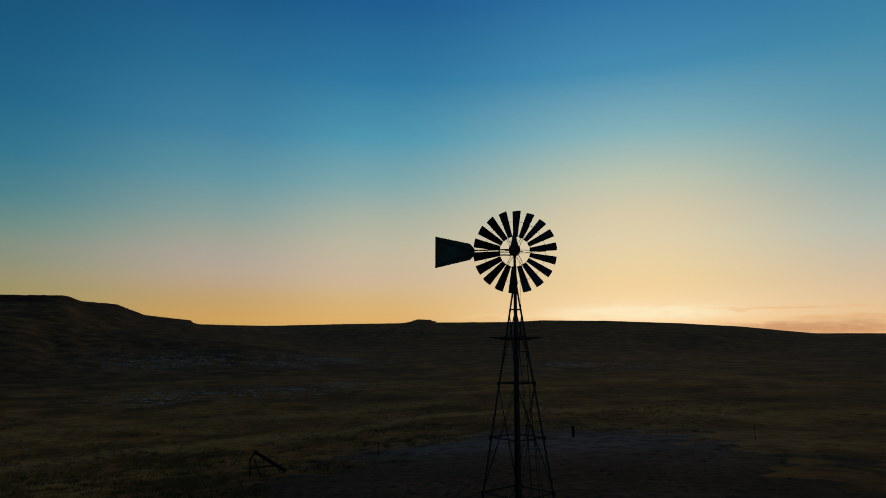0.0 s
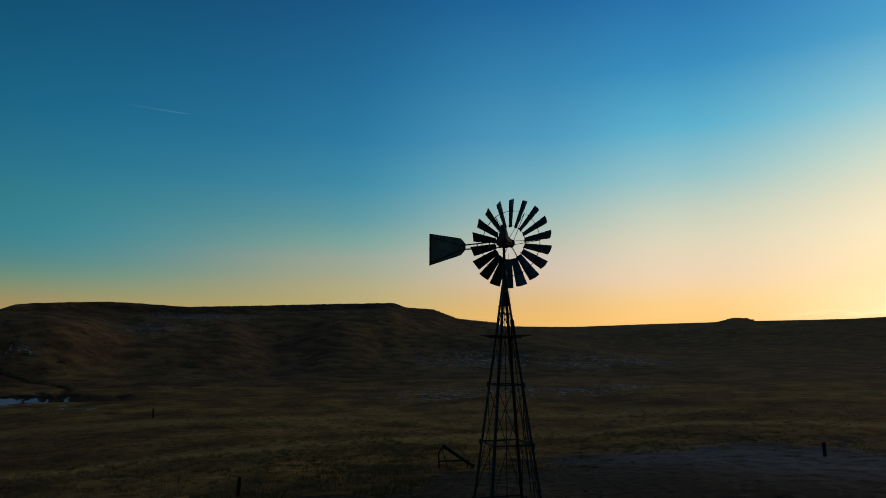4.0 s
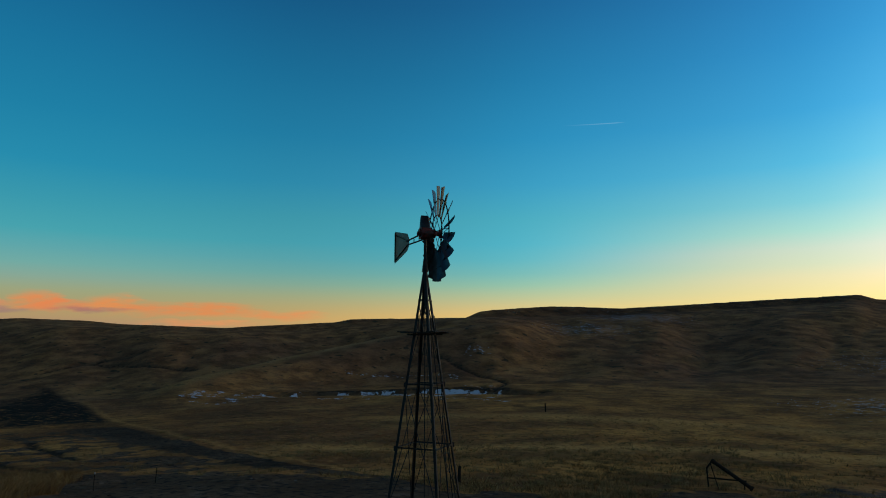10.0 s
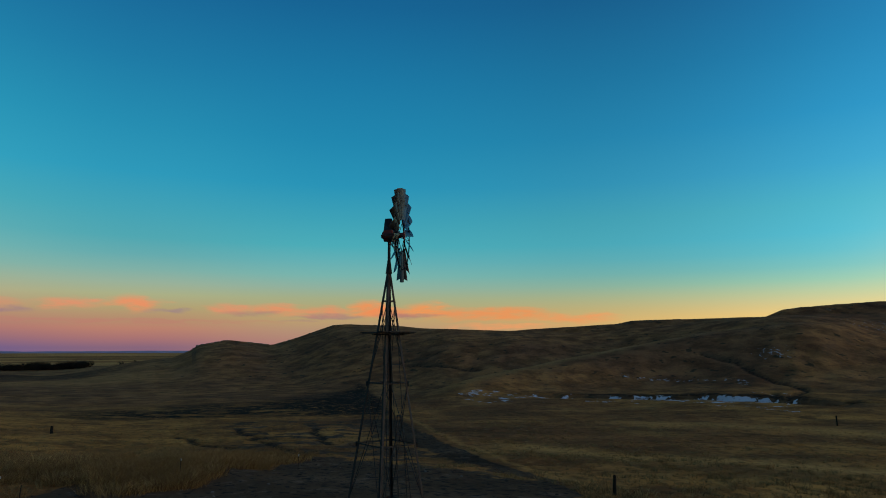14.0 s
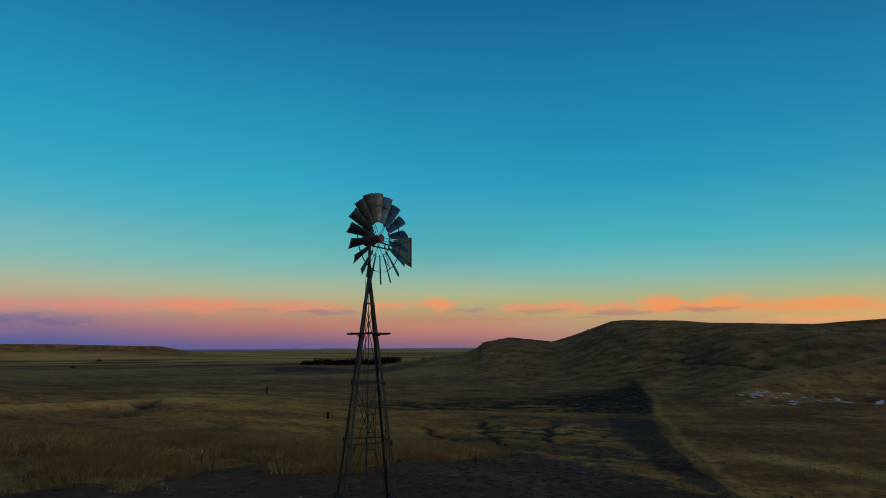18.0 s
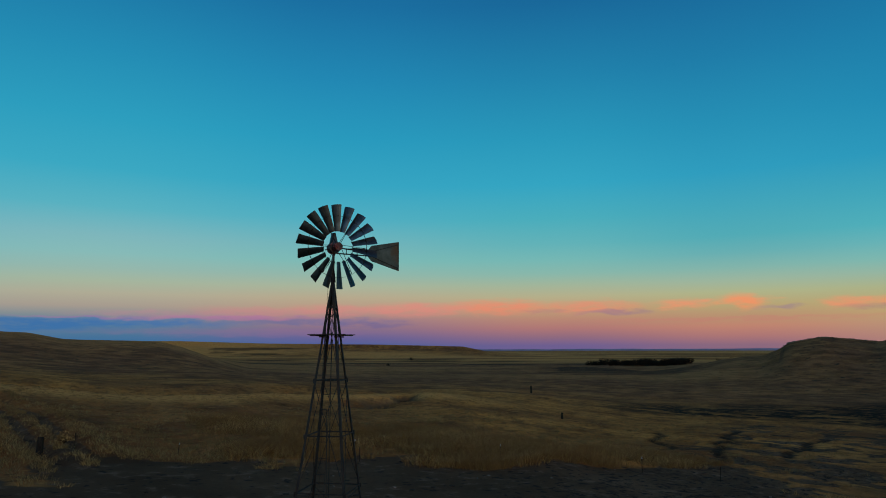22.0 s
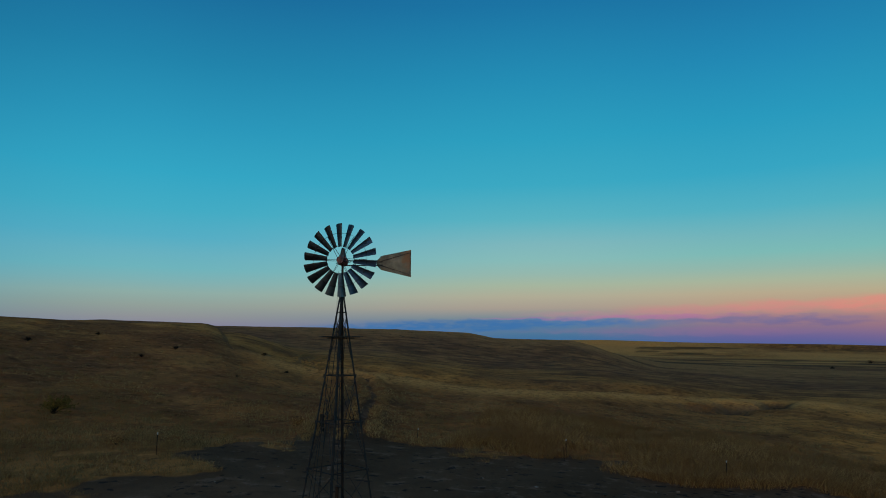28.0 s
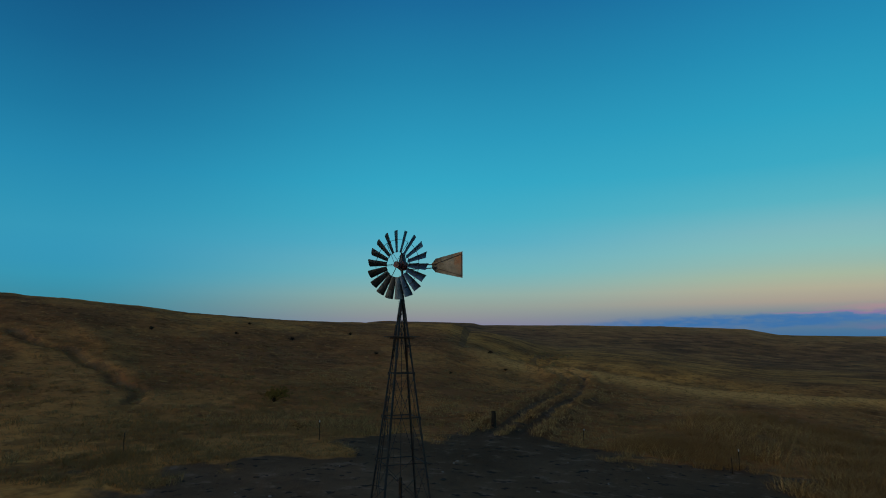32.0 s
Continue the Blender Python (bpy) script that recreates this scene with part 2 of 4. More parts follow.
def ground_look(t, bsdf):
    bsdf.inputs["Roughness"].default_value = 0.95
    bsdf.inputs["Specular IOR Level"].default_value = 0.015
    broad, mid, fine = noise_at(t, 0.012, 5), noise_at(t, 0.11, 5), noise_at(t, 1.7, 6, rough=0.7)
    clump = noise_at(t, 0.55, 3, rough=0.65)
    straw = ramp(t, mid, [(0.3, (0.16, 0.0813, 0.0282)), (0.48, (0.35, 0.182, 0.0523)), (0.62, (0.516, 0.278, 0.0765)), (0.8, (0.35, 0.2, 0.0604))])
    russet = ramp(t, mid, [(0.3, (0.125, 0.06, 0.026)), (0.6, (0.27, 0.138, 0.054))])
    grass = mixed(t, step(t, broad, 0.42, 0.62), straw, russet)
    swell = noise_at(t, 0.035, 3, (1, 1, 0.2))
    grass = mixed(t, calc(t, "MULTIPLY", step(t, swell, 0.52, 0.36), 0.55), grass, (0.099, 0.0571, 0.0315))
    grass = mixed(t, calc(t, "MULTIPLY", step(t, swell, 0.54, 0.70), 0.35), grass, (0.502, 0.32, 0.105))
    blotch = noise_at(t, 0.21, 4, (1, 1, 1), rough=0.6)
    grass = mixed(t, calc(t, "MULTIPLY", step(t, blotch, 0.5, 0.34), 0.6), grass, (0.0792, 0.049, 0.028))
    grass = mixed(t, calc(t, "MULTIPLY", step(t, clump, 0.52, 0.34), 0.5), grass, (0.0528, 0.0313, 0.0158))
    grass = mixed(t, calc(t, "MULTIPLY", step(t, fine, 0.55, 0.3), 0.4), grass, (0.0726, 0.0462, 0.0245))
    grass = mixed(t, calc(t, "MULTIPLY", step(t, fine, 0.56, 0.75), 0.35), grass, (0.502, 0.326, 0.131))
    # grazing terraces that follow the slopes
    terrace = noise_at(t, 0.055, 3, (1, 1, 7), rough=0.5)
    grass = mixed(t, calc(t, "MULTIPLY", step(t, terrace, 0.5, 0.38), 0.2), grass, (0.085, 0.05, 0.026))
    grass = mixed(t, calc(t, "MULTIPLY", step(t, terrace, 0.54, 0.66), 0.2), grass, (0.45, 0.285, 0.095))
    # tufts: their shadows painted as dark specks, their tips as pale flecks
    tuft_and_shadow = noise_at(t, 1.05, 4, rough=0.6)
    grass = mixed(t, calc(t, "MULTIPLY", step(t, tuft_and_shadow, 0.585, 0.65), 0.5), grass, (0.034, 0.022, 0.012))
    grass = mixed(t, calc(t, "MULTIPLY", step(t, tuft_and_shadow, 0.41, 0.34), 0.35), grass, (0.46, 0.29, 0.105))
    grass = mixed(t, calc(t, "MULTIPLY", attribute(t, "strip"), step(t, fine, 0.3, 0.55)), grass, (0.55, 0.335, 0.112))
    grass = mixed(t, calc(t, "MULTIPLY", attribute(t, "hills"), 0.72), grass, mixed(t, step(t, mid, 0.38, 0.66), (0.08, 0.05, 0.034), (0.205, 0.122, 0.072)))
    # dead grass is warmer than the light that falls on it
    grass = tinted(t, grass, (1.11, 0.95, 0.83))
    soil = ramp(t, mid, [(0.3, (0.06, 0.037, 0.021)), (0.55, (0.1, 0.062, 0.036)), (0.75, (0.16, 0.102, 0.062))])
    litter = attribute(t, "litter")
    soil = mixed(t, calc(t, "MULTIPLY", step(t, fine, 0.52, 0.36), calc(t, "ADD", calc(t, "MULTIPLY", litter, 0.55), 0.2)), soil, (0.0394, 0.0271, 0.0209))
    soil = mixed(t, calc(t, "MULTIPLY", step(t, noise_at(t, 0.9, 5, rough=0.7), 0.54, 0.66), 0.3), soil, (0.259, 0.185, 0.142))
    specks = step(t, calc(t, "ADD", noise_at(t, 1.9, 4, (1, 1, 1), rough=0.55), calc(t, "MULTIPLY", litter, 0.06)), 0.61, 0.66)
    soil = mixed(t, calc(t, "MULTIPLY", specks, 0.9), soil, (0.0271, 0.0222, 0.0185))
    edge = calc(t, "ADD", attribute(t, "dirt"), calc(t, "MULTIPLY", calc(t, "SUBTRACT", clump, 0.4), 0.9))
    edge = calc(t, "MULTIPLY", step(t, edge, 0.38, 0.62), step(t, attribute(t, "dirt"), 0.02, 0.15))
    col = mixed(t, edge, grass, soil)
    col = mixed(t, calc(t, "MULTIPLY", attribute(t, "pale"), step(t, clump, 0.3, 0.6)), col, (0.33, 0.28, 0.28))
    # near-black of the burnt patch, also used for shade painted into the washes
    burnt_and_shade = ramp(t, fine, [(0.35, (0.009, 0.008, 0.007)), (0.7, (0.034, 0.026, 0.020))])
    col = mixed(t, calc(t, "MULTIPLY", attribute(t, "dark"), step(t, clump, 0.75, 0.5)), col, burnt_and_shade)
    # steep slopes: one dark brown for bare rock and the turf's painted shade
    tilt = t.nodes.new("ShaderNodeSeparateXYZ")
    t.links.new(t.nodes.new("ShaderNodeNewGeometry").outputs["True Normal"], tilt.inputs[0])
    rock_and_shade = ramp(t, noise_at(t, 0.25, 6, (1, 1, 5)), [(0.3, (0.05, 0.032, 0.02)), (0.7, (0.15, 0.095, 0.055))])
    col = mixed(t, calc(t, "MULTIPLY", step(t, tilt.outputs[2], 0.93, 0.84), 0.6), col, rock_and_shade)
    # scattered dark sage on the hills, and old snow lying in the hollows
    sage = step(t, noise_at(t, 0.28, 2, rough=0.4), 0.64, 0.7)
    col = mixed(t, calc(t, "MULTIPLY", sage, attribute(t, "hills")), col, (0.035, 0.034, 0.022))
    patchy = calc(t, "ADD", noise_at(t, 0.6, 8, (1, 1, 1), rough=0.7), calc(t, "MULTIPLY", attribute(t, "snow"), 0.32))
    drift = calc(t, "MULTIPLY", step(t, patchy, 0.665, 0.705), step(t, attribute(t, "snow"), 0.05, 0.2))
    col = mixed(t, drift, col, (0.46, 0.50, 0.56))
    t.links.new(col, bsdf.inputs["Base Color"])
    bump(t, bsdf, fine, 0.6, 0.15)


def plain(name, dark, light, rough, scale=6.0, metal=0.0, grain=(1, 1, 1), bumps=0.2, spot=None, spec=0.5):
    def build(t, bsdf):
        n = noise_at(t, scale, 6, grain, local=True)
        col = ramp(t, n, [(0.32, dark), (0.68, light)])
        rnd = t.nodes.new("ShaderNodeObjectInfo").outputs["Random"]
        col = mixed(t, calc(t, "MULTIPLY", rnd, 0.3), col, tuple(v * 0.7 for v in dark))
        if spot:
            col = mixed(t, calc(t, "MULTIPLY", step(t, noise_at(t, scale * 0.45, 5, local=True), 0.5, 0.62), 0.85), col, spot)
        t.links.new(col, bsdf.inputs["Base Color"])
        bsdf.inputs["Roughness"].default_value = rough
        bsdf.inputs["Metallic"].default_value = metal
        bsdf.inputs["Specular IOR Level"].default_value = spec
        bump(t, bsdf, noise_at(t, scale * 4, 4, grain, local=True), bumps, 0.01)
    return material(name, build)


def blades_look(dark, light, tip):
    def build(t, bsdf):
        rnd = t.nodes.new("ShaderNodeNewGeometry").outputs["Random Per Island"]
        col = ramp(t, rnd, [(0.0, dark), (0.6, light), (1.0, tip)])
        col = mixed(t, step(t, noise_at(t, 0.09, 3), 0.35, 0.65), col, tuple(v * 0.75 for v in light))
        t.links.new(col, bsdf.inputs["Base Color"])
        bsdf.inputs["Roughness"].default_value, bsdf.inputs["Specular IOR Level"].default_value = 0.95, 0.02
    return build


GROUND = material("prairie_ground", ground_look)
STEEL = plain("weathered_tower_steel", (0.006, 0.006, 0.007), (0.018, 0.018, 0.019), 0.6, 7.0, 0.0, spot=(0.024, 0.014, 0.009), spec=0.25)
BLADE = plain("galvanized_blade", (0.028, 0.041, 0.052), (0.072, 0.095, 0.112), 0.42, 5.0, 0.85, spot=(0.034, 0.038, 0.042))
VANE = plain("rusty_galvanized_vane", (0.034, 0.037, 0.034), (0.095, 0.098, 0.086), 0.45, 3.0, 0.7, spot=(0.09, 0.048, 0.024))
CASTING = plain("red_painted_casting", (0.05, 0.007, 0.006), (0.15, 0.018, 0.015), 0.6, 9.0, spot=(0.02, 0.012, 0.010))
HELMET = plain("galvanized_helmet", (0.025, 0.029, 0.034), (0.06, 0.068, 0.076), 0.5, 5.0, 0.7, spot=(0.035, 0.03, 0.026))
WOOD = plain("grey_weathered_wood", (0.02, 0.017, 0.015), (0.07, 0.06, 0.05), 0.9, 5.0, grain=(8, 1, 1), bumps=0.5, spec=0.1)
POST = plain("dark_post_wood", (0.008, 0.007, 0.006), (0.032, 0.026, 0.021), 0.95, 7.0, grain=(6, 6, 0.7), bumps=0.6, spec=0.05)
IRON = plain("rusted_iron", (0.012, 0.009, 0.007), (0.045, 0.028, 0.019), 0.8, 9.0, 0.1, spec=0.1)
WHITE = plain("white_stake_paint", (0.30, 0.30, 0.29), (0.5, 0.5, 0.48), 0.6, 20.0)
STONE = plain("pale_field_stone", (0.09, 0.075, 0.064), (0.22, 0.19, 0.165), 0.9, 8.0, bumps=0.6, spec=0.1)
DUNG = plain("dark_dry_dung", (0.018, 0.014, 0.010), (0.05, 0.038, 0.028), 0.95, 14.0, bumps=0.8, spec=0.1)
ROCK = plain("rimrock_sandstone", (0.09, 0.07, 0.05), (0.25, 0.20, 0.15), 0.95, 0.6, grain=(1, 1, 4), bumps=0.8, spec=0.1)
STRAW = material("dry_straw_blades", blades_look((0.07, 0.043, 0.02), (0.205, 0.132, 0.055), (0.40, 0.27, 0.115)))
RUSSET = material("russet_weed_stems", blades_look((0.055, 0.032, 0.016), (0.22, 0.122, 0.047), (0.5, 0.32, 0.125)))
SAGE = material("olive_brush_leaves", blades_look((0.045, 0.032, 0.011), (0.125, 0.09, 0.024), (0.2, 0.145, 0.04)))
TWIG = material("bare_brush_twigs", blades_look((0.008, 0.006, 0.005), (0.022, 0.017, 0.013), (0.05, 0.038, 0.028)))

# ---- lie of the land: azimuth in degrees to the left of +y, radius from the mill ----
LAND = [  # azimuth, then heights at 25, 60, 110, 220 and 600 m
    (0, -2.2, -4.3, -6.2, -5.0, 6), (20, -2.5, -4.7, -6.8, -6.0, 6), (42, -2.5, -4.9, -6.6, -6.6, 2),
    (62, -2.4, -5.0, -7.2, -9.0, -8), (80, -2.2, -4.9, -7.6, -11.0, -11), (100, -1.9, -4.6, -7.4, -11.0, -13),
    (127, -1.4, -2.8, -3.2, -8.0, -14), (150, -0.7, -0.6, -0.4, -3.0, -8), (172, -0.1, 1.2, 2.8, 3.5, 6),
    (187, 0.3, 2.6, 5.2, 8.0, 10), (207, 0.8, 3.2, 7.0, 11.0, 12), (230, 0.8, 3.0, 7.0, 13.0, 13),
    (255, 0.3, 1.5, 3.0, 6.0, 6), (290, -0.5, -1.0, -1.0, 0.0, 2), (315, -1.0, -2.4, -3.0, -2.0, 0),
    (335, -1.3, -3.0, -4.4, -4.0, 3)]
# crests: azimuth, radius, height
NORTH = [(304, 784, 14), (308.9, 784, 17.7), (313.6, 783, 18.2), (318.8, 783, 26.2), (323.6, 782, 30.7), (329.4, 782, 34.0),
         (335.0, 782, 35.2), (337.8, 782, 33.3), (344.6, 782, 32.6), (345.0, 782, 36.1), (346.1, 782, 36.0), (347.4, 782, 31.8),
         (353.2, 782, 30.1), (359.5, 783, 27.4), (372, 783, 30.0)]
MESA = [(4.5, 592, 21.5), (5.6, 586, 24.0), (5.7, 586, 26.0), (9.4, 556, 28.8), (11.6, 538, 35.8), (14.1, 523, 36.5), (15.2, 519, 40.0),
        (21.2, 493, 36.9), (27.9, 465, 33.0), (33.0, 444, 30.3), (36.5, 430, 31.0), (39.0, 418, 30.8), (44.2, 394, 27.5), (45.6, 387, 26.0),
        (47.5, 384, 20.5)]
MID = [(46.0, 369, 21.6), (54.4, 369, 21.0), (57.4, 369, 20.6), (58.8, 370, 18.8), (65.8, 370, 16.3), (68.4, 370, 14.8), (71.7, 371, 13.9),
       (74.5, 371, 13.5), (79, 380, 8)]
HILL = [(66, 487, 14), (70.4, 487, 17.4), (72.9, 487, 19.3), (75.9, 486, 19.8), (78.7, 486, 22.0), (83.0, 485, 22.9), (84.3, 485, 22.2),
        (87.6, 484, 12.0), (89.5, 484, 7.2), (92.8, 484, 10.6), (93.4, 484, 10.4), (95.6, 483, 7.0), (96.0, 483, 4.0), (97.5, 483, -2)]
SWMESA = [(119, 1790, -14), (120.9, 1790, -9), (123, 1790, 4), (130, 1790, 10), (140, 1790, 14), (147, 1790, 21), (156, 1790, 21)]
SOUTH = [(150, 379, 8.8), (156.0, 379, 9.8), (158.4, 379, 13.2), (165.2, 379, 15.1), (173.9, 378, 16.1), (181.1, 379, 16.3),
         (181.9, 379, 17.6), (190, 379, 19)]
NEAR = [(181.5, 139, 8.0), (182.2, 139, 9.3), (183.4, 137, 10.1), (193.3, 126, 10.2), (200.8, 119, 10.4), (210.7, 109, 11.2), (214.9, 105, 12.1),
        (221.7, 100, 12.6), (228.0, 101, 13.2), (240, 104, 12.0)]


def smooth(t):
    t = np.clip(t, 0.0, 1.0)
    return t * t * (3 - 2 * t)


def lattice(i, j, seed):
    v = np.sin(i * 127.1 + j * 311.7 + seed * 74.7) * 43758.5453
    return v - np.floor(v)


def value_noise(x, y, seed=0.0):
    i, j = np.floor(x), np.floor(y)
    u, v = smooth(x - i), smooth(y - j)
    a, b = lattice(i, j, seed), lattice(i + 1, j, seed)
    c, d = lattice(i, j + 1, seed), lattice(i + 1, j + 1, seed)
    return (a + (b - a) * u) * (1 - v) + (c + (d - c) * u) * v - 0.5


def fbm(x, y, seed=0.0, octaves=4):
    total, size = 0.0, 1.0
    for n in range(octaves):
        total = total + value_noise(x / size, y / size, seed + n) * size
        size *= 0.5
    return total


def land(a, r):
    """The broad slopes, before the crests."""
    table = np.array(LAND, float)
    az = np.r_[table[-1, 0] - 360, table[:, 0], table[0, 0] + 360]
    hs = np.vstack([table[-1:, 1:], table[:, 1:], table[:1, 1:]])
    k = np.clip(np.searchsorted(az, a, side="right") - 1, 0, len(az) - 2)
    t = smooth((a - az[k]) / (az[k + 1] - az[k]))
    cols = hs[k] * (1 - t)[..., None] + hs[k + 1] * t[..., None]
    far = np.full(a.shape, -29.0)
    r = np.minimum(r, 4500.0)
    knots = [0.0, 25.0, 60.0, 110.0, 220.0, 600.0, 4500.0]
    vals = [np.zeros(a.shape)] + [cols[..., n] for n in range(5)] + [far]
    out = np.zeros(a.shape)
    for n in range(6):
        lo, hi = knots[n], knots[n + 1]
        u = (r - lo) / (hi - lo) if n == 0 else (np.log(np.maximum(r, 1)) - np.log(lo)) / (np.log(hi) - np.log(lo))
        out = np.where((r >= lo) & (r <= hi), vals[n] + (vals[n + 1] - vals[n]) * np.clip(u, 0, 1), out)
    return out


def crest(h, a, r, table, foot, rim, back, seed, carve):
    """Raises the ground to a crest with a steep rim; gullies run down its front."""
    t = np.array(table, float)
    mid = (t[0, 0] + t[-1, 0]) / 2
    aa = (a - mid + 180) % 360 - 180 + mid
    rc, top = np.interp(aa, t[:, 0], t[:, 1]), np.interp(aa, t[:, 0], t[:, 2])
    w = smooth((aa - t[0, 0]) / 9 + 1) * smooth((t[-1, 0] - aa) / 9 + 1)
    wander = 0.25 * fbm(r / (rc * 0.11), aa / 9, seed + 5, 3)
    gully = fbm(np.radians(aa) / 0.15 + wander, r / (rc * 0.55), seed, 4)
    u = (r - rc * foot) / (rc * (1 - foot))
    s = (1 - rim) * smooth(u) ** 1.2 + rim * smooth((u - 0.9) / 0.1)
    bed = np.minimum(h, top)
    front = bed + (top - bed) * (s - carve * (gully + 0.25) * 1.7 * s * (1 - s) ** 1.3)
    behind = top - (r - rc) * back
    return np.maximum(h, np.where(w > 0.001, bed + w * (np.where(r < rc, front, behind) - bed), h))


def line_gap(x, y, points):
    best = np.full(np.shape(x), 1e9)
    for (x0, y0), (x1, y1) in zip(points, points[1:]):
        dx, dy = x1 - x0, y1 - y0
        t = np.clip(((x - x0) * dx + (y - y0) * dy) / (dx * dx + dy * dy), 0, 1)
        best = np.minimum(best, np.hypot(x - x0 - t * dx, y - y0 - t * dy))
    return best


TRACK = [(-3.2, -18), (-4.2, -23), (-7.0, -33), (-10.2, -44), (-12.5, -58), (-8, -77), (-11.5, -99), (-16, -118)]
WASHES = [[(46, -40), (41, -36.5), (37, -36), (33, -32), (29, -30), (27, -27), (23.5, -25), (22, -21)], [(-43, -3.8), (-47, -5.6), (-52, -5.4), (-58, -9.5), (-66, -10.5), (-70.3, -12.9)],
          [(-44, 0.9), (-50, -1.2), (-57.3, -2.2), (-60, -3.6), (-66, -2.4), (-71, -5.2), (-83, -5.7)], [(-53, 4.2), (-58, 3.5), (-63, 4.6), (-71.1, 3.8), (-80, 5)],
          [(-77, -58), (-71, -53), (-66, -55), (-60, -49), (-57, -52)], [(-196, 157), (-181, 159), (-159, 152), (-139, 146), (-131, 141), (-122, 128), (-115, 118)],
          [(-132, 131), (-124, 124), (-117, 117)], [(-97, 132), (-101, 130), (-107, 129)],
          [(-285, 40), (-287, 47), (-290, 53), (-290, 60), (-294, 66), (-286, 73), (-287, 81)], [(-243, 84), (-255, 76), (-268, 70), (-280, 66), (-290, 58)]]
BANK = [(36, 164), (45, 171), (50, 177), (61, 183), (72, 181)]
SWELL = [(112, 92), (121, 97), (130, 93), (139, 76), (145, 63), (153, 62), (163, 64), (174, 69), (184, 74)]
SPUR = [(44, 312, 16), (50.7, 300, 12.3), (59, 270, 4.5), (66, 240, -1.7), (72, 205, -5.6), (76, 188, -9)]
SHOULDER = [(349, 335, -4.5), (357.5, 375, 2.8), (365, 415, 11.5), (370, 430, 14)]


def bank_line(a):
    t = np.array(BANK, float)
    return np.interp(a, t[:, 0], t[:, 1]) + 3.0 * fbm(a / 2.2, a * 0, 41)


def height(x, y):
    x, y = np.asarray(x, float), np.asarray(y, float)
    r, a = np.hypot(x, y), np.degrees(np.arctan2(-x, y)) % 360
    h = land(a, r)
    h = crest(h, a, r, NORTH, 0.42, 0.10, 0.03, 3, 0.5)
    h = crest(h, a, r, MESA, 0.36, 0.14, 0.02, 7, 0.8)
    h = crest(h, a, r, MID, 0.5, 0.10, 0.03, 11, 0.6)
    h = crest(h, a, r, HILL, 0.5, 0.08, 0.04, 15, 0.5)
    h = crest(h, a, r, SWMESA, 0.8, 0.3, 0.02, 19, 0.3)
    h = crest(h, a, r, SOUTH, 0.45, 0.08, 0.02, 23, 0.3)
    h = crest(h, a, r, SPUR, 0.72, 0.02, 0.10, 43, 0.15)
    h = crest(h, a, r, SHOULDER, 0.6, 0.02, 0.06, 47, 0.15)
    h = crest(h, a, r, NEAR, 0.2, 0.04, 0.005, 27, 0.2)
    rough = smooth((r - 14) / 30)
    h = h + rough * (0.22 * fbm(x / 9, y / 9, 31) + 0.9 * fbm(x / 55, y / 55, 35) * smooth((r - 40) / 80) * smooth((330 - r) / 200))
    h = h + smooth((r - 16) / 14) * smooth((160 - r) / 80) * 0.20 * np.maximum(0, fbm(x / 1.6, y / 1.6, 37) + 0.1)
    # wheel ruts of the track, and dry washes
    gap = line_gap(x, y, TRACK)
    h = h + smooth((r - 17) / 6) * (0.26 * np.exp(-((gap - 2.2) / 0.6) ** 2) + 0.12 * np.exp(-(gap / 0.5) ** 2) - 0.16 * np.exp(-((gap - 0.95) / 0.4) ** 2))
    for n, points in enumerate(WASHES):
        gap = line_gap(x, y, points)
        deep = 3.4 if n == 4 else 0.5 if n in (1, 2, 3) else 1.0
        h = h - deep * (0.3 + 0.0022 * r) * np.exp(-(gap / (0.45 + 0.0045 * r) / deep ** 0.7) ** 2)
    # a low swell of the pasture with a hollow behind it
    t = np.array(SWELL, float)
    at, span = np.interp(a, t[:, 0], t[:, 1]), smooth((a - 112) / 14) * smooth((186 - a) / 12)
    h = h + span * (0.75 * np.exp(-((r - at) / 8) ** 2) - 1.3 * np.exp(-((r - at - 19) / 9) ** 2))
    # the weed-grown mound beside the yard
    h = h + 0.55 * np.exp(-((r - 29) / 8) ** 2) * smooth((a - 93) / 9) * smooth((158 - a) / 18)
    # the cut bank of the dry creek below the mesa
    line, cut = bank_line(a), smooth((a - 38) / 3) * smooth((68 - a) / 6)
    return h - cut * 1.6 * smooth((line - r + 1.2) / 2.4) * smooth((r - line + 18) / 14)


# ---- the ground: one sheet to the horizon ----
def polar_interp(a, pairs):
    t = np.array(pairs, float)
    return np.interp(a % 360, np.r_[t[-1, 0] - 360, t[:, 0], t[0, 0] + 360], np.r_[t[-1, 1], t[:, 1], t[0, 1]])


PAD = [(0, 33), (15, 22), (30, 16.5), (48, 17.5), (60, 22), (70, 30), (80, 40), (88, 38), (95, 28), (110, 18.5), (130, 18.8), (155, 19.5), (163, 20), (175, 20.5),
       (190, 14.5), (205, 11.5), (240, 11.5), (265, 14), (300, 26), (309, 31), (322, 37), (334, 47), (348, 40)]


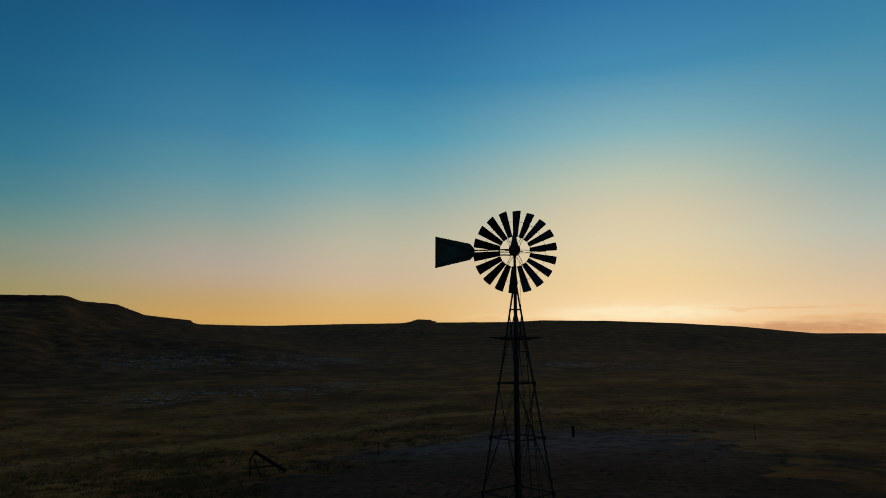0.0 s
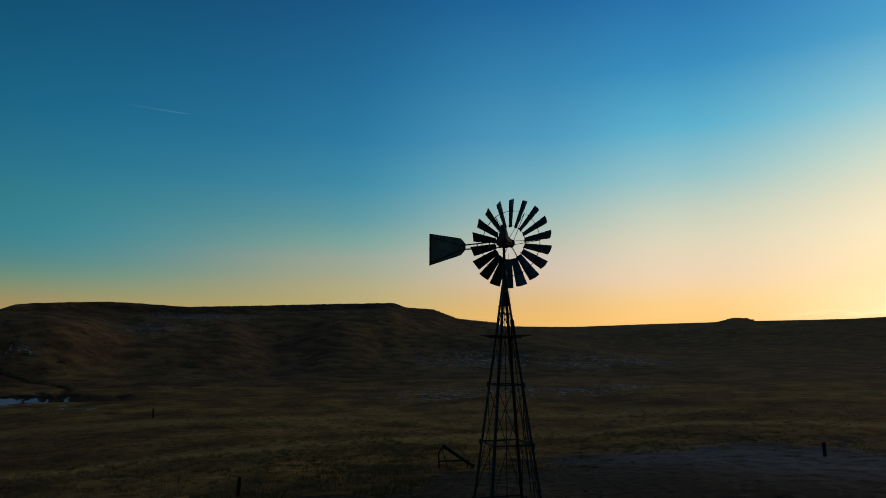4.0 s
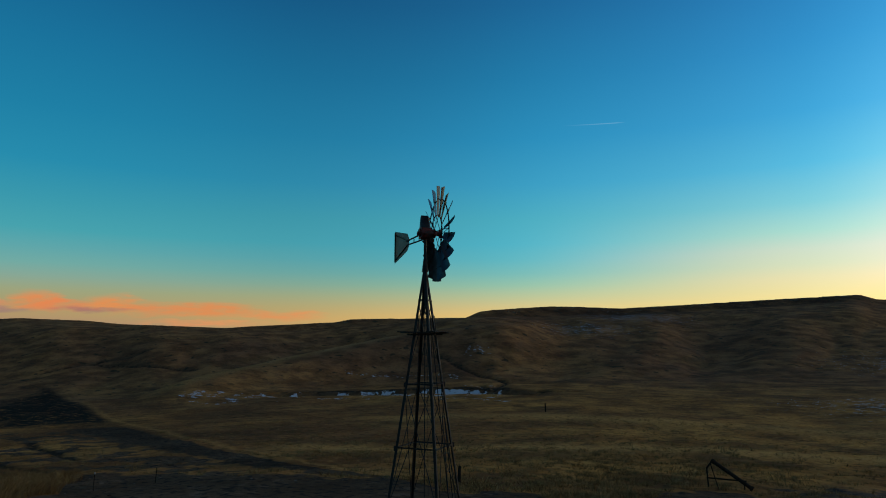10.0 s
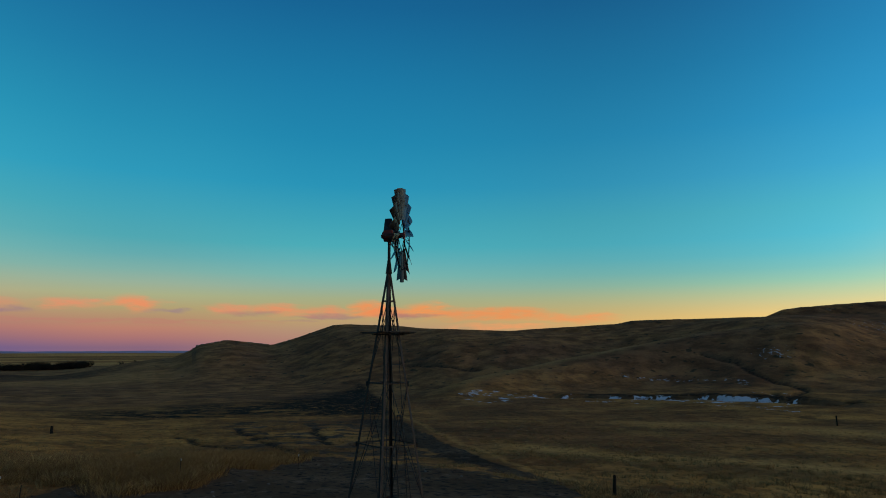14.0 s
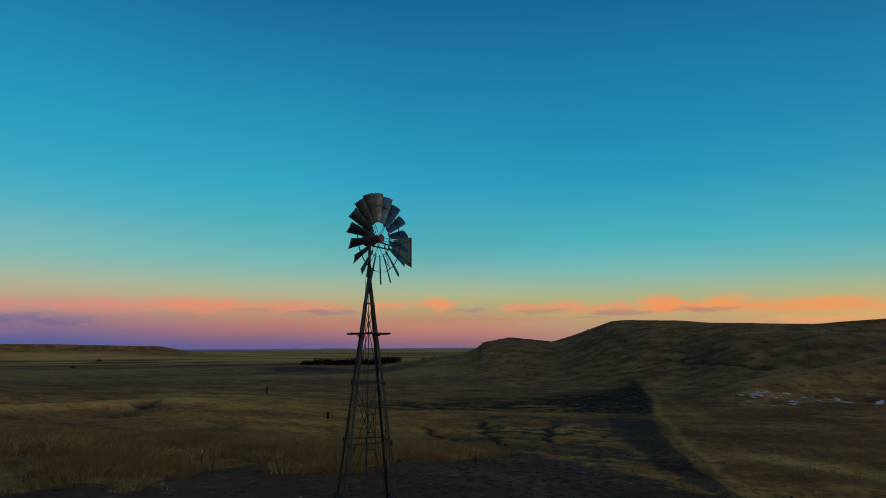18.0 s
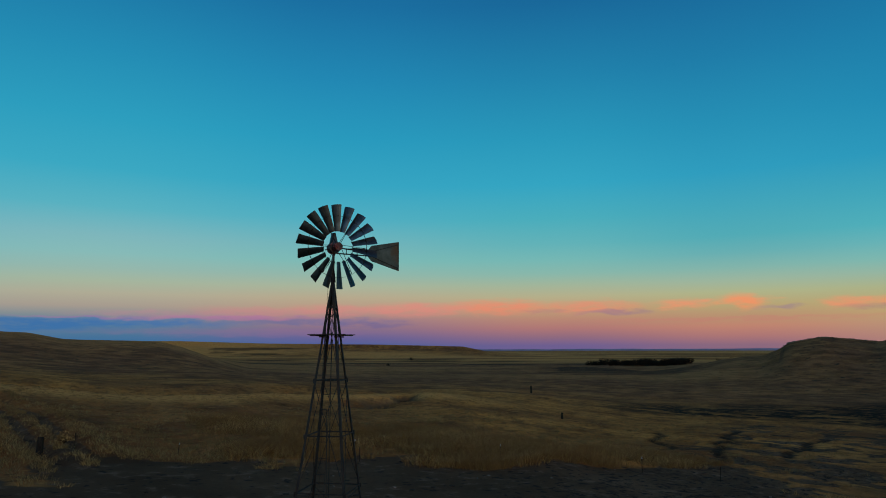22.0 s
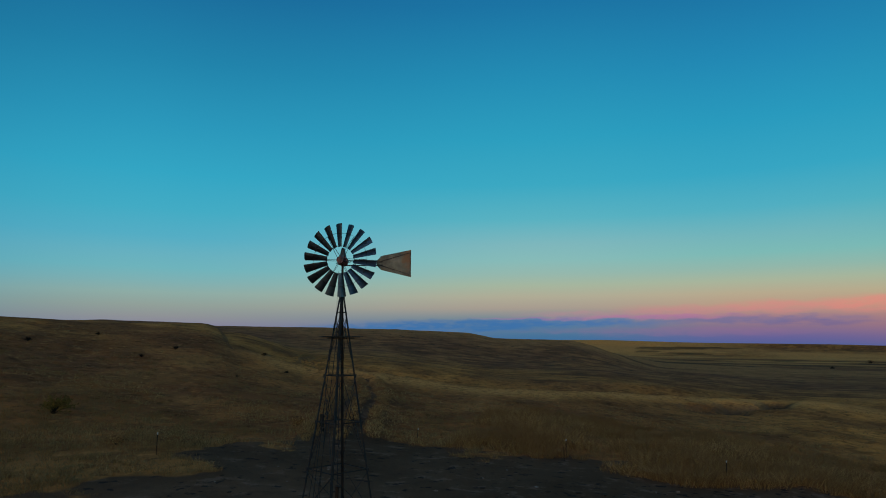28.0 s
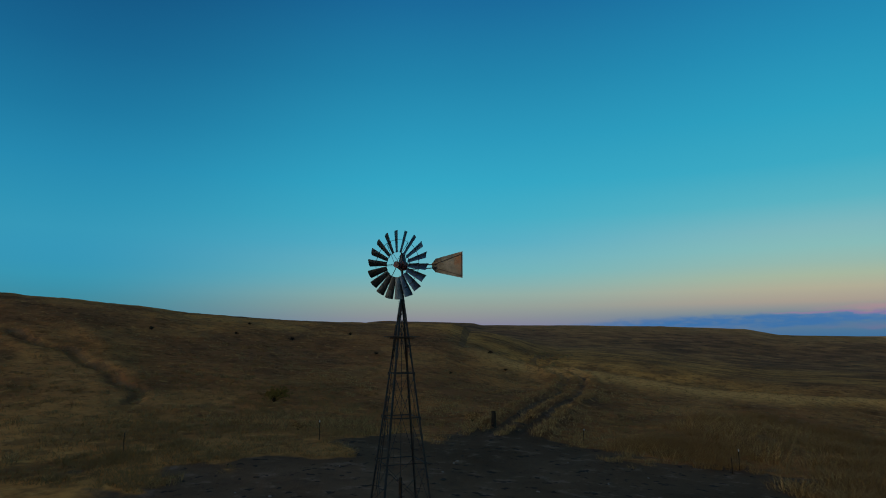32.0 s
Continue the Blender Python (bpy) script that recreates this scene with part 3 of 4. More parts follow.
def dirt_mask(x, y):
    r, a = np.hypot(x, y), np.degrees(np.arctan2(-x, y)) % 360
    edge = polar_interp(a, PAD)
    d = smooth((edge - r) / (3 + 0.2 * edge) + 0.5 + 1.1 * fbm(x / 9, y / 9, 51) + 0.8 * fbm(x / 2.5, y / 2.5, 53))
    border = np.interp(r, [18, 28, 38, 54, 70, 121, 242, 300], [45, 58.5, 66.5, 72, 75, 78.7, 81.2, 84])
    trampled = smooth((a - border) / 1.2) * smooth((100 - a) / 8) * smooth((r - 18) / 10) * smooth((118 - r) / 20)
    d = np.maximum(d, 0.6 * trampled * np.maximum(smooth(0.55 + 1.6 * fbm(x / 2.6, y / 2.6, 59)), smooth((border + 7 - a) / 3)))
    gap = line_gap(x, y, TRACK)
    worn = 0.4 + 0.4 * smooth((y + 52) / 16)
    d = np.maximum(d, worn * smooth(1.1 - np.abs(gap - 0.95) / 0.6))
    return np.maximum(d, 0.5 * smooth((1.9 - gap) / 1.0) * smooth((y + 30) / 7))


def dark_mask(x, y):
    r, a = np.hypot(x, y), np.degrees(np.arctan2(-x, y)) % 360
    border = np.interp(r, [18, 28, 38, 54, 70, 121, 242, 300], [45, 58.5, 66.5, 72, 75, 78.7, 81.2, 84])
    outer = np.interp(a, [79, 82, 85, 92, 104], [300, 285, 245, 205, 185])
    d = smooth((a - border) / 0.9 + 0.5) * smooth((112 - a) / 10) * smooth((r - 110) / 14) * smooth((outer - r) / 55 + 0.4 * fbm(x / 9, y / 9, 55))
    d = d * (1 - 0.6 * smooth((a - 84) / 6) * smooth((fbm(x / 4, y / 4, 57) - 0.10) / 0.06))
    d = np.maximum(d, 0.5 * smooth((a - border) / 1.0) * smooth((border + 8 - a) / 4) * smooth((r - 24) / 10) * smooth((124 - r) / 10))
    # shade of the hollows put in as dark colour along each wash
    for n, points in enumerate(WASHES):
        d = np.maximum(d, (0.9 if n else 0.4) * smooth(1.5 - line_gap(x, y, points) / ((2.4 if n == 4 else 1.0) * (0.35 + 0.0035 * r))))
    # a dark line along the cut bank
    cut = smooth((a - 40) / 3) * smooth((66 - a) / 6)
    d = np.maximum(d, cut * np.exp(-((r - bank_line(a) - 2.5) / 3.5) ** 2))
    # dark ploughed strips far out, and the stony band under the mesa's rim
    strips = smooth((r - 330) / 150) * smooth((2600 - r) / 900) * smooth((a - 99) / 6) * smooth((158 - a) / 10)
    d = np.maximum(d, 0.75 * strips * smooth((fbm(r / 90, a / 7, 71) - 0.16) / 0.06))
    t = np.array(MESA, float)
    rim = np.interp(a, t[:, 0], t[:, 1]) - r
    return np.maximum(d, 0.6 * smooth((a - 12) / 6) * smooth((46 - a) / 3) * smooth((rim + 2) / 6) * smooth((75 - rim) / 40) * smooth(0.5 + 2 * fbm(x / 30, y / 30, 73)))


def strip_mask(x, y):
    """Pale ungrazed grass: along the old fence line, and on top of the swell."""
    r, a = np.hypot(x, y), np.degrees(np.arctan2(-x, y)) % 360
    border = np.interp(r, [18, 28, 38, 54, 70, 121, 242, 300], [45, 58.5, 66.5, 72, 75, 78.7, 81.2, 84])
    s = np.exp(-(((a - border) * np.radians(1) * r + 1.0) / (0.35 + 0.0030 * r)) ** 2) * 0.4 * smooth((r - 17) / 5) * smooth((245 - r) / 20)
    t = np.array(SWELL, float)
    at, span = np.interp(a, t[:, 0], t[:, 1]), smooth((a - 112) / 14) * smooth((186 - a) / 12)
    s = np.maximum(s, 0.75 * span * np.exp(-((r - at + 2) / 5) ** 2))
    u = np.array(SPUR, float)
    along_spur = smooth((a - 46) / 4) * smooth((76 - a) / 4)
    s = np.maximum(s, 0.9 * along_spur * np.exp(-((r - np.interp(a, u[:, 0], u[:, 1]) + 5) / 9) ** 2))
    # far plain: pale straw bands, with its golden light put into the colour
    s = np.maximum(s, 0.9 * smooth((r - 260) / 120) * smooth((a - 92) / 8) * smooth((185 - a) / 15) * smooth(0.55 + 2.2 * fbm(np.log(r) * 9, a / 16, 75)))
    # pale ungrazed ribbons across the flat north of the yard
    b = np.where(a > 180, a - 360, a)
    for pts, wide, top in (([(-52, 60), (-34, 74), (-10, 70), (-4, 60), (13, 56), (27, 53), (50, 45), (70, 56)], 3.6, 0.75), ([(-20, 96), (7, 88), (30, 92), (50, 94), (60, 100)], 5.5, 0.55)):
        q = np.array(pts, float)
        rr = np.interp(b, q[:, 0], q[:, 1]) + 4 * fbm(b / 6, b * 0, 79)
        s = np.maximum(s, top * smooth((b - q[0, 0]) / 8) * smooth((q[-1, 0] - b) / 8) * np.exp(-((r - rr) / wide) ** 2))
    v = np.array(SHOULDER, float)
    aa = np.where(a < 180, a + 360, a)
    return np.maximum(s, 0.8 * smooth((aa - 349) / 3) * smooth((368 - aa) / 3) * np.exp(-((r - np.interp(aa, v[:, 0], v[:, 1]) + 5) / 10) ** 2))


SNOWS = [(-40, 275, 45), (30, 287, 40), (0, 147, 26), (-22, 143, 30), (124, 237, 28), (128, 200, 18), (8, 265, 30), (17, 164, 18), (-205, 330, 40), (-195, 268, 30), (-176, 172, 7)]
DRIFTS = [[(-192, 120), (-182, 131), (-172, 138), (-160, 144), (-151, 138)], [(-110, 95), (-100, 98), (-88, 95)], [(-134, 126), (-125, 128)]]


def snow_mask(x, y):
    r, a = np.hypot(x, y), np.degrees(np.arctan2(-x, y)) % 360
    line = bank_line(a)
    s = (0.02 + 0.42 * smooth((r - line + 15) / 8) + 1.5 * fbm(x / 5, y / 2.5, 77)) * smooth((a - 41) / 4) * smooth((75 - a) / 6) * smooth((r - line + 36) / 16) * smooth((line + 2 - r) / 2)
    for points in DRIFTS:
        s = np.maximum(s, 0.36 * smooth(1.6 - line_gap(x, y, points) / 1.7))
    for cx, cy, size in SNOWS:
        s = np.maximum(s, 0.37 * np.exp(-(((x - cx) / size) ** 2 + ((y - cy) / size) ** 2)))
    return s


def build_ground():
    az = np.radians(np.r_[np.arange(-62, 232, 0.32), np.arange(232, 298, 3.0)])
    rad = np.r_[np.linspace(1.0, 14, 16), np.geomspace(14.5, 300, 520), np.geomspace(303, 4600, 190)]
    A, R = np.meshgrid(az, rad)
    X, Y = -R * np.sin(A), R * np.cos(A)
    Z = height(X, Y)
    n, m = len(az), len(rad)
    co = np.vstack([np.c_[X.ravel(), Y.ravel(), Z.ravel()], [[0, 0, 0]]])
    i, j = np.meshgrid(np.arange(n), np.arange(m - 1))
    k = (i + 1) % n
    quads = np.stack([j * n + i, j * n + k, (j + 1) * n + k, (j + 1) * n + i], -1).reshape(-1, 4)[:, ::-1]
    tris = np.stack([np.full(n, n * m), (np.arange(n) + 1) % n, np.arange(n)], -1)[:, ::-1]
    mesh = bpy.data.meshes.new("ground")
    loops = np.r_[quads.ravel(), tris.ravel()]
    mesh.vertices.add(len(co)), mesh.loops.add(len(loops)), mesh.polygons.add(len(quads) + len(tris))
    mesh.vertices.foreach_set("co", co.ravel())
    mesh.loops.foreach_set("vertex_index", loops.astype(np.int32))
    mesh.polygons.foreach_set("loop_start", np.r_[np.arange(len(quads)) * 4, len(quads) * 4 + np.arange(n) * 3].astype(np.int32))
    mesh.update(calc_edges=True)
    mesh.polygons.foreach_set("use_smooth", np.ones(len(mesh.polygons), bool))
    x, y = co[:, 0], co[:, 1]
    r, a = np.hypot(x, y), np.degrees(np.arctan2(-x, y)) % 360
    pale = np.exp(-(((x - 18) / 11) ** 2 + ((y - 30) / 10) ** 2)) + 0.5 * np.exp(-(((x - 7) / 6) ** 2 + ((y - 34) / 5) ** 2))
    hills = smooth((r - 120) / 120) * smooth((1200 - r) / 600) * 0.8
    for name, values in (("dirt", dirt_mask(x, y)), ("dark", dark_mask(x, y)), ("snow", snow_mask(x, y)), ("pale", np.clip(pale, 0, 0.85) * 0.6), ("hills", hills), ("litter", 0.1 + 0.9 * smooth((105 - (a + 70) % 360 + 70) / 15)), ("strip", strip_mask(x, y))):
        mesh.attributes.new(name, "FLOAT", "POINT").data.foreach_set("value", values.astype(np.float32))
    mesh.materials.append(GROUND)
    ob = new("ground", mesh)
    return tagged(ob, "rolling prairie of dry straw-coloured grass with bare dirt and old snow", "ground", kind="structure")


build_ground()


# ---- the farthest land: a low ridge behind the plain, haze in its blue ----
def far_ridge():
    def look_hazy(t, bsdf):
        # distance haze put into the blue base colour and a faint glow
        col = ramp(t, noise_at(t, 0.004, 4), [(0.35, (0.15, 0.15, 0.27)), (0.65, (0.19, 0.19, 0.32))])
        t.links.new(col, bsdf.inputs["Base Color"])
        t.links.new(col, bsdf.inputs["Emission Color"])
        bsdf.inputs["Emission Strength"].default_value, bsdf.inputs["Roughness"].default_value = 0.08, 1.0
    a = np.radians(np.arange(78, 166, 0.4))
    deg = np.degrees(a)
    top = -17.0 + 8 * fbm(deg / 11, deg * 0, 83) + 2.5 * fbm(deg / 1.7, deg * 0, 85)
    rows = [(4250, np.full(a.shape, -34.0)), (4370, top - 3), (4420, top), (4500, np.full(a.shape, -40.0))]
    verts = [(-r * math.sin(b), r * math.cos(b), float(z)) for r, zs in rows for b, z in zip(a, zs)]
    n = len(a)
    faces = [(k * n + i, k * n + i + 1, (k + 1) * n + i + 1, (k + 1) * n + i) for k in range(len(rows) - 1) for i in range(n - 1)]
    mesh = bpy.data.meshes.new("backdrop")
    mesh.from_pydata(verts, [], faces)
    mesh.materials.append(material("hazy_far_land", look_hazy))
    return tagged(new("backdrop", mesh), "low ridge on the far horizon of the plain, coloured haze blue", "ridge", kind="structure")


far_ridge()


# ---- building blocks ----
def part(name, bm, mat, parent, label=""):
    mesh = bpy.data.meshes.new(name)
    bm.to_mesh(mesh)
    bm.free()
    mesh.materials.append(mat)
    ob = new(name, mesh)
    ob.parent = parent
    return tagged(ob, label)


def shared(name, mesh, parent, m):
    ob = new(name, mesh)
    ob.parent = parent
    ob.matrix_basis = m
    return ob


def thing(name, label, category, at=(0, 0, 0), group="", turn=0.0):
    ob = new(name)
    ob.empty_display_size = 0.2
    ob.matrix_basis = pose(*at, 0, 0, turn)
    return tagged(ob, label, category, group)


def along(p, q, up=(0, 0, 1)):
    """A pose at p whose z axis points at q."""
    z = (Vector(q) - Vector(p)).normalized()
    x = Vector(up).cross(z)
    x = x.normalized() if x.length > 1e-4 else Vector((1, 0, 0))
    y = z.cross(x)
    return Matrix(((x.x, y.x, z.x, p[0]), (x.y, y.y, z.y, p[1]), (x.z, y.z, z.z, p[2]), (0, 0, 0, 1)))


def extrude_outline(bm, outline, p, q, up=(0, 0, 1), end_scale=1.0):
    m, length = along(p, q, up), (Vector(q) - Vector(p)).length
    low = [bm.verts.new(m @ Vector((x, y, 0))) for x, y in outline]
    high = [bm.verts.new(m @ Vector((x * end_scale, y * end_scale, length))) for x, y in outline]
    n = len(outline)
    for i in range(n):
        bm.faces.new((low[i], low[(i + 1) % n], high[(i + 1) % n], high[i]))
    bm.faces.new(low[::-1]), bm.faces.new(high)
    return bm


def beam(p, q, w, h, up=(0, 0, 1), bm=None):
    bm = bm or bmesh.new()
    c = min(w, h) * 0.12
    w, h = w / 2, h / 2
    outline = [(-w + c, -h), (w - c, -h), (w, -h + c), (w, h - c), (w - c, h), (-w + c, h), (-w, h - c), (-w, -h + c)]
    return extrude_outline(bm, outline, p, q, up)


def angle_iron(p, q, w, thick, up, bm=None):
    bm = bm or bmesh.new()
    return extrude_outline(bm, [(0, 0), (w, 0), (w, thick), (thick, thick), (thick, w), (0, w)], p, q, up)


def tube(p, q, radius, sides=8, bm=None, end_scale=1.0):
    bm = bm or bmesh.new()
    outline = [(radius * math.cos(2 * math.pi * i / sides), radius * math.sin(2 * math.pi * i / sides)) for i in range(sides)]
    return extrude_outline(bm, outline, p, q, (0.31, 0.17, 0.93), end_scale)


def ring(centre, axis, radius, w, thick, sides=54, bm=None):
    bm = bm or bmesh.new()
    m = along(centre, Vector(centre) + Vector(axis))
    loops = []
    for i in range(sides):
        c, s = math.cos(2 * math.pi * i / sides), math.sin(2 * math.pi * i / sides)
        loops.append([bm.verts.new(m @ Vector(((radius + dr) * c, (radius + dr) * s, dz))) for dr, dz in ((-thick / 2, -w / 2), (thick / 2, -w / 2), (thick / 2, w / 2), (-thick / 2, w / 2))])
    for i in range(sides):
        a, b = loops[i], loops[(i + 1) % sides]
        for k in range(4):
            bm.faces.new((a[k], b[k], b[(k + 1) % 4], a[(k + 1) % 4]))
    return bm


# ---- the windmill: a furled steel wheel on a four-legged tower ----
HUB_Z, LEVELS = 8.27, (6.56, 4.53, 3.07, 1.62)
LEG_TURN = -19.5
mill = thing("windmill", "old farm windmill, eighteen galvanized blades furled on a rusty steel tower", "windmill")


def leg_at(k, z):
    a, d = radians(LEG_TURN + 90 * k), 1.225 - 0.16 * z
    return Vector((d * math.sin(a), -d * math.cos(a), z))


for k in range(4):
    out = leg_at(k, 0.0).normalized()
    bm = angle_iron(leg_at(k, -0.35), leg_at(k, 7.5), -0.063, -0.008, (out.x - out.y, out.y + out.x, 0))
    part("leg", bm, STEEL, mill)
    foot = part("anchor_plate", beam(leg_at(k, -0.1), leg_at(k, 0.06), 0.16, 0.16), IRON, mill)
for z in LEVELS:
    for k in range(4):
        p, q = leg_at(k, z), leg_at(k + 1, z)
        part("girt", angle_iron(p, q, 0.035, 0.005, (0, 0, 1)), STEEL, mill)
for hi, lo in ((6.56, 4.56), (4.50, 1.65), (1.58, 0.12)):
    for k in range(4):
        for p, q in ((leg_at(k, hi), leg_at(k + 1, lo)), (leg_at(k + 1, hi), leg_at(k, lo))):
            inward = (p + q) * -0.004
            part("brace_rod", tube(p + Vector((inward.x, inward.y, 0)), q + Vector((inward.x, inward.y, 0)), 0.0095, 6), STEEL, mill)
# gusset plates where girts and rods are bolted
for z in LEVELS[1:]:
    for k in range(4):
        c = leg_at(k, z)
        part("gusset_plate", beam(c + Vector((0, 0, -0.06)), c + Vector((0, 0, 0.06)), 0.075, 0.012, (leg_at(k + 1, z) - leg_at(k - 1, z)).normalized()), STEEL, mill)

# the work platform: bearers with planks round the tower
bm = bmesh.new()
for k in (0, 2):
    p, q = leg_at(k, 5.74), leg_at(k + 1, 5.74)
    ext = (q - p).normalized() * 0.16
    beam(p - ext, q + ext, 0.035, 0.035, (0, 0, 1), bm)
platform = part("platform", bm, WOOD, mill, "grey timber work platform")
face = [radians(LEG_TURN + 45 + 90 * k) for k in range(4)]
for k, a in enumerate(face):
    side, outward = Vector((math.cos(a), math.sin(a), 0)), Vector((math.sin(a), -math.cos(a), 0))
    for n, d in enumerate((0.32, 0.445)):
        half = 0.50 if k % 2 else 0.31 + 0.08 * n
        z = 5.775 + (0.024 if k % 2 else 0.0)
        c = outward * d + Vector((0, 0, z))
        part("plank", beam(c - side * (half + 0.03 * n), c + side * half, 0.022, 0.125, outward), WOOD, platform)

# ladder up one face
a = face[1]
side, outward = Vector((math.cos(a), math.sin(a), 0)), Vector((math.sin(a), -math.cos(a), 0))


def ladder_at(z, s):
    return outward * ((1.225 - 0.16 * z) * 0.7071 + 0.03) + side * s + Vector((0, 0, z))


bm = bmesh.new()
for s in (-0.12, 0.12):
    beam(ladder_at(0.7, s), ladder_at(6.2, s), 0.022, 0.008, tuple(side), bm)
ladder = part("ladder", bm, STEEL, mill, "narrow steel ladder")
z = 0.9
while z < 6.15:
    part("rung", tube(ladder_at(z, -0.12), ladder_at(z, 0.12), 0.009, 6), STEEL, ladder)
    z += 0.41

for s in (-1, 1):
    part("ladder_foot", tube(ladder_at(0.0, s * 0.34) + outward * 0.05, ladder_at(3.8, s * 0.06) + outward * 0.03, 0.011, 6), STEEL, mill)
part("ladder_hoop", tube(ladder_at(3.8, -0.06) + outward * 0.03, ladder_at(3.8, 0.06) + outward * 0.03, 0.012, 6), STEEL, mill)
part("mast_pipe", tube((0, 0, 6.9), (0, 0, 8.12), 0.038, 12), STEEL, mill)
part("tower_cap", tube((0, 0, 7.28), (0, 0, 7.62), 0.085, 12, None, 0.5), STEEL, mill)
part("pump_rod", tube((0, 0, 0.3), (0, 0, 7.3), 0.012, 6), STEEL, mill)
part("well_pipe", tube((0, 0, -0.2), (0, 0, 1.1), 0.055, 12), IRON, mill)
part("furl_wire", tube((0.12, -0.05, 7.95), (0.28, -0.1, 0.9), 0.004, 5), STEEL, mill)

# head: gearbox, helmet and hub shaft
AX = Vector((0.403, 0.915, 0)).normalized()   # wheel axle
TN = Vector((-0.915, 0.403, 0)).normalized()
UP = Vector((0, 0, 1))
hub = AX * 0.315 + UP * HUB_Z
bm = bmesh.new()
tube(AX * -0.17 + UP * HUB_Z, AX * 0.24 + UP * HUB_Z, 0.10, 16, bm)
tube(AX * -0.13 + UP * HUB_Z, AX * 0.12 + UP * HUB_Z, 0.165, 20, bm)
beam(AX * -0.15 + UP * (HUB_Z + 0.02), AX * 0.13 + UP * (HUB_Z + 0.02), 0.15, 0.17, (0, 0, 1), bm)
tube(UP * (HUB_Z - 0.17), UP * (HUB_Z - 0.03), 0.06, 12, bm)
tube(AX * -0.21 + UP * (HUB_Z - 0.02), AX * -0.15 + UP * (HUB_Z - 0.02), 0.05, 12, bm)
gear = part("gearbox", bm, CASTING, mill, "red cast gearbox")
bm = bmesh.new()
rings = []
for z, depth, width, shift in ((0.03, 0.28, 0.24, 0.0), (0.08, 0.285, 0.245, 0.0), (0.19, 0.26, 0.20, -0.01), (0.31, 0.225, 0.145, -0.02), (0.41, 0.195, 0.10, -0.025), (0.44, 0.175, 0.08, -0.025)):
    loop = []
    for i in range(16):
        c, s = math.cos(2 * math.pi * i / 16), math.sin(2 * math.pi * i / 16)
        c, s = math.copysign(abs(c) ** 0.6, c), math.copysign(abs(s) ** 0.6, s)
        loop.append(bm.verts.new(AX * (shift + depth / 2 * c) + TN * (width / 2 * s) + UP * (HUB_Z + z)))
    rings.append(loop)
for lo, hi in zip(rings, rings[1:]):
    for i in range(16):
        bm.faces.new((lo[i], lo[(i + 1) % 16], hi[(i + 1) % 16], hi[i]))
bm.faces.new(rings[0][::-1]), bm.faces.new(rings[-1])
part("helmet", bm, HELMET, mill, "tall galvanized gearbox hood")

# wheel
bm = bmesh.new()
tube(hub - AX * 0.11, hub + AX * 0.10, 0.065, 16, bm)
tube(hub - AX * 0.10, hub - AX * 0.07, 0.115, 16, bm)
tube(hub + AX * 0.06, hub + AX * 0.09, 0.115, 16, bm)
wheel = part("wheel_hub", bm, CASTING, mill, "cast wheel hub with two spoke flanges")
part("rim", ring(hub - AX * 0.02, AX, 0.475, 0.028, 0.006, 54), STEEL, wheel)
part("rim", ring(hub + AX * 0.03, AX, 0.885, 0.03, 0.006, 72), STEEL, wheel)
PITCH = radians(31)
for k in range(18):
    phi = 2 * math.pi * k / 18 + radians(3.5)
    radial = UP * math.cos(phi) + TN * -math.sin(phi)
    tangent = radial.cross(AX)
    chord = tangent * math.cos(PITCH) + AX * math.sin(PITCH)
    normal = chord.cross(radial)
    bm = bmesh.new()
    grid = []
    wear = random.uniform(-0.03, 0.03)
    for i in range(5):
        f = i / 4
        rr = 0.435 + (1.215 - 0.435) * f
        width = 0.155 + 0.145 * f
        row = []
        for j in range(6):
            g = j / 5 - 0.5
            bend = (0.25 - g * g) * 0.17 * width * 2
            twist = chord * (g * width) + normal * (bend + wear * f * g)
            row.append(hub + AX * 0.01 + radial * (rr - 0.012 * (abs(g) * 2) ** 3 * f) + twist)
        grid.append(row)
    front = [[bm.verts.new(p + normal * 0.0015) for p in row] for row in grid]
    rear = [[bm.verts.new(p - normal * 0.0015) for p in row] for row in grid]
    for i in range(4):
        for j in range(5):
            bm.faces.new((front[i][j], front[i][j + 1], front[i + 1][j + 1], front[i + 1][j]))
            bm.faces.new((rear[i][j + 1], rear[i][j], rear[i + 1][j], rear[i + 1][j + 1]))
    for i in range(4):
        bm.faces.new((front[i][0], front[i + 1][0], rear[i + 1][0], rear[i][0]))
        bm.faces.new((front[i + 1][5], front[i][5], rear[i][5], rear[i + 1][5]))
    for j in range(5):
        bm.faces.new((front[0][j + 1], front[0][j], rear[0][j], rear[0][j + 1]))
        bm.faces.new((front[4][j], front[4][j + 1], rear[4][j + 1], rear[4][j]))
    blade = part("blade", bm, BLADE, wheel)
    for f in blade.data.polygons:
        f.use_smooth = False
    clip = hub + radial * 0.885 + AX * 0.03
    part("blade_clip", beam(clip - chord * 0.07, clip + chord * 0.07, 0.022, 0.02, tuple(AX)), STEEL, wheel)
for k in range(6):
    for turn, side_shift in ((-0.16, -0.08), (0.16, 0.075)):
        phi = 2 * math.pi * (k + 0.5) / 6
        end = UP * math.cos(phi) + TN * -math.sin(phi)
        start = UP * math.cos(phi + turn * 3) + TN * -math.sin(phi + turn * 3)
        part("spoke", tube(hub + AX * side_shift + start * 0.09, hub + AX * 0.025 + end * 0.885, 0.008, 6), STEEL, wheel)

# vane, folded in beside the wheel
VD = Vector((-2.15, 0.665, 0)).normalized()
VN = Vector((-VD.y, VD.x, 0))


def vane_point(s, z, off=0.0):
    return VD * s + UP * (HUB_Z - 0.07 + z) + VN * off


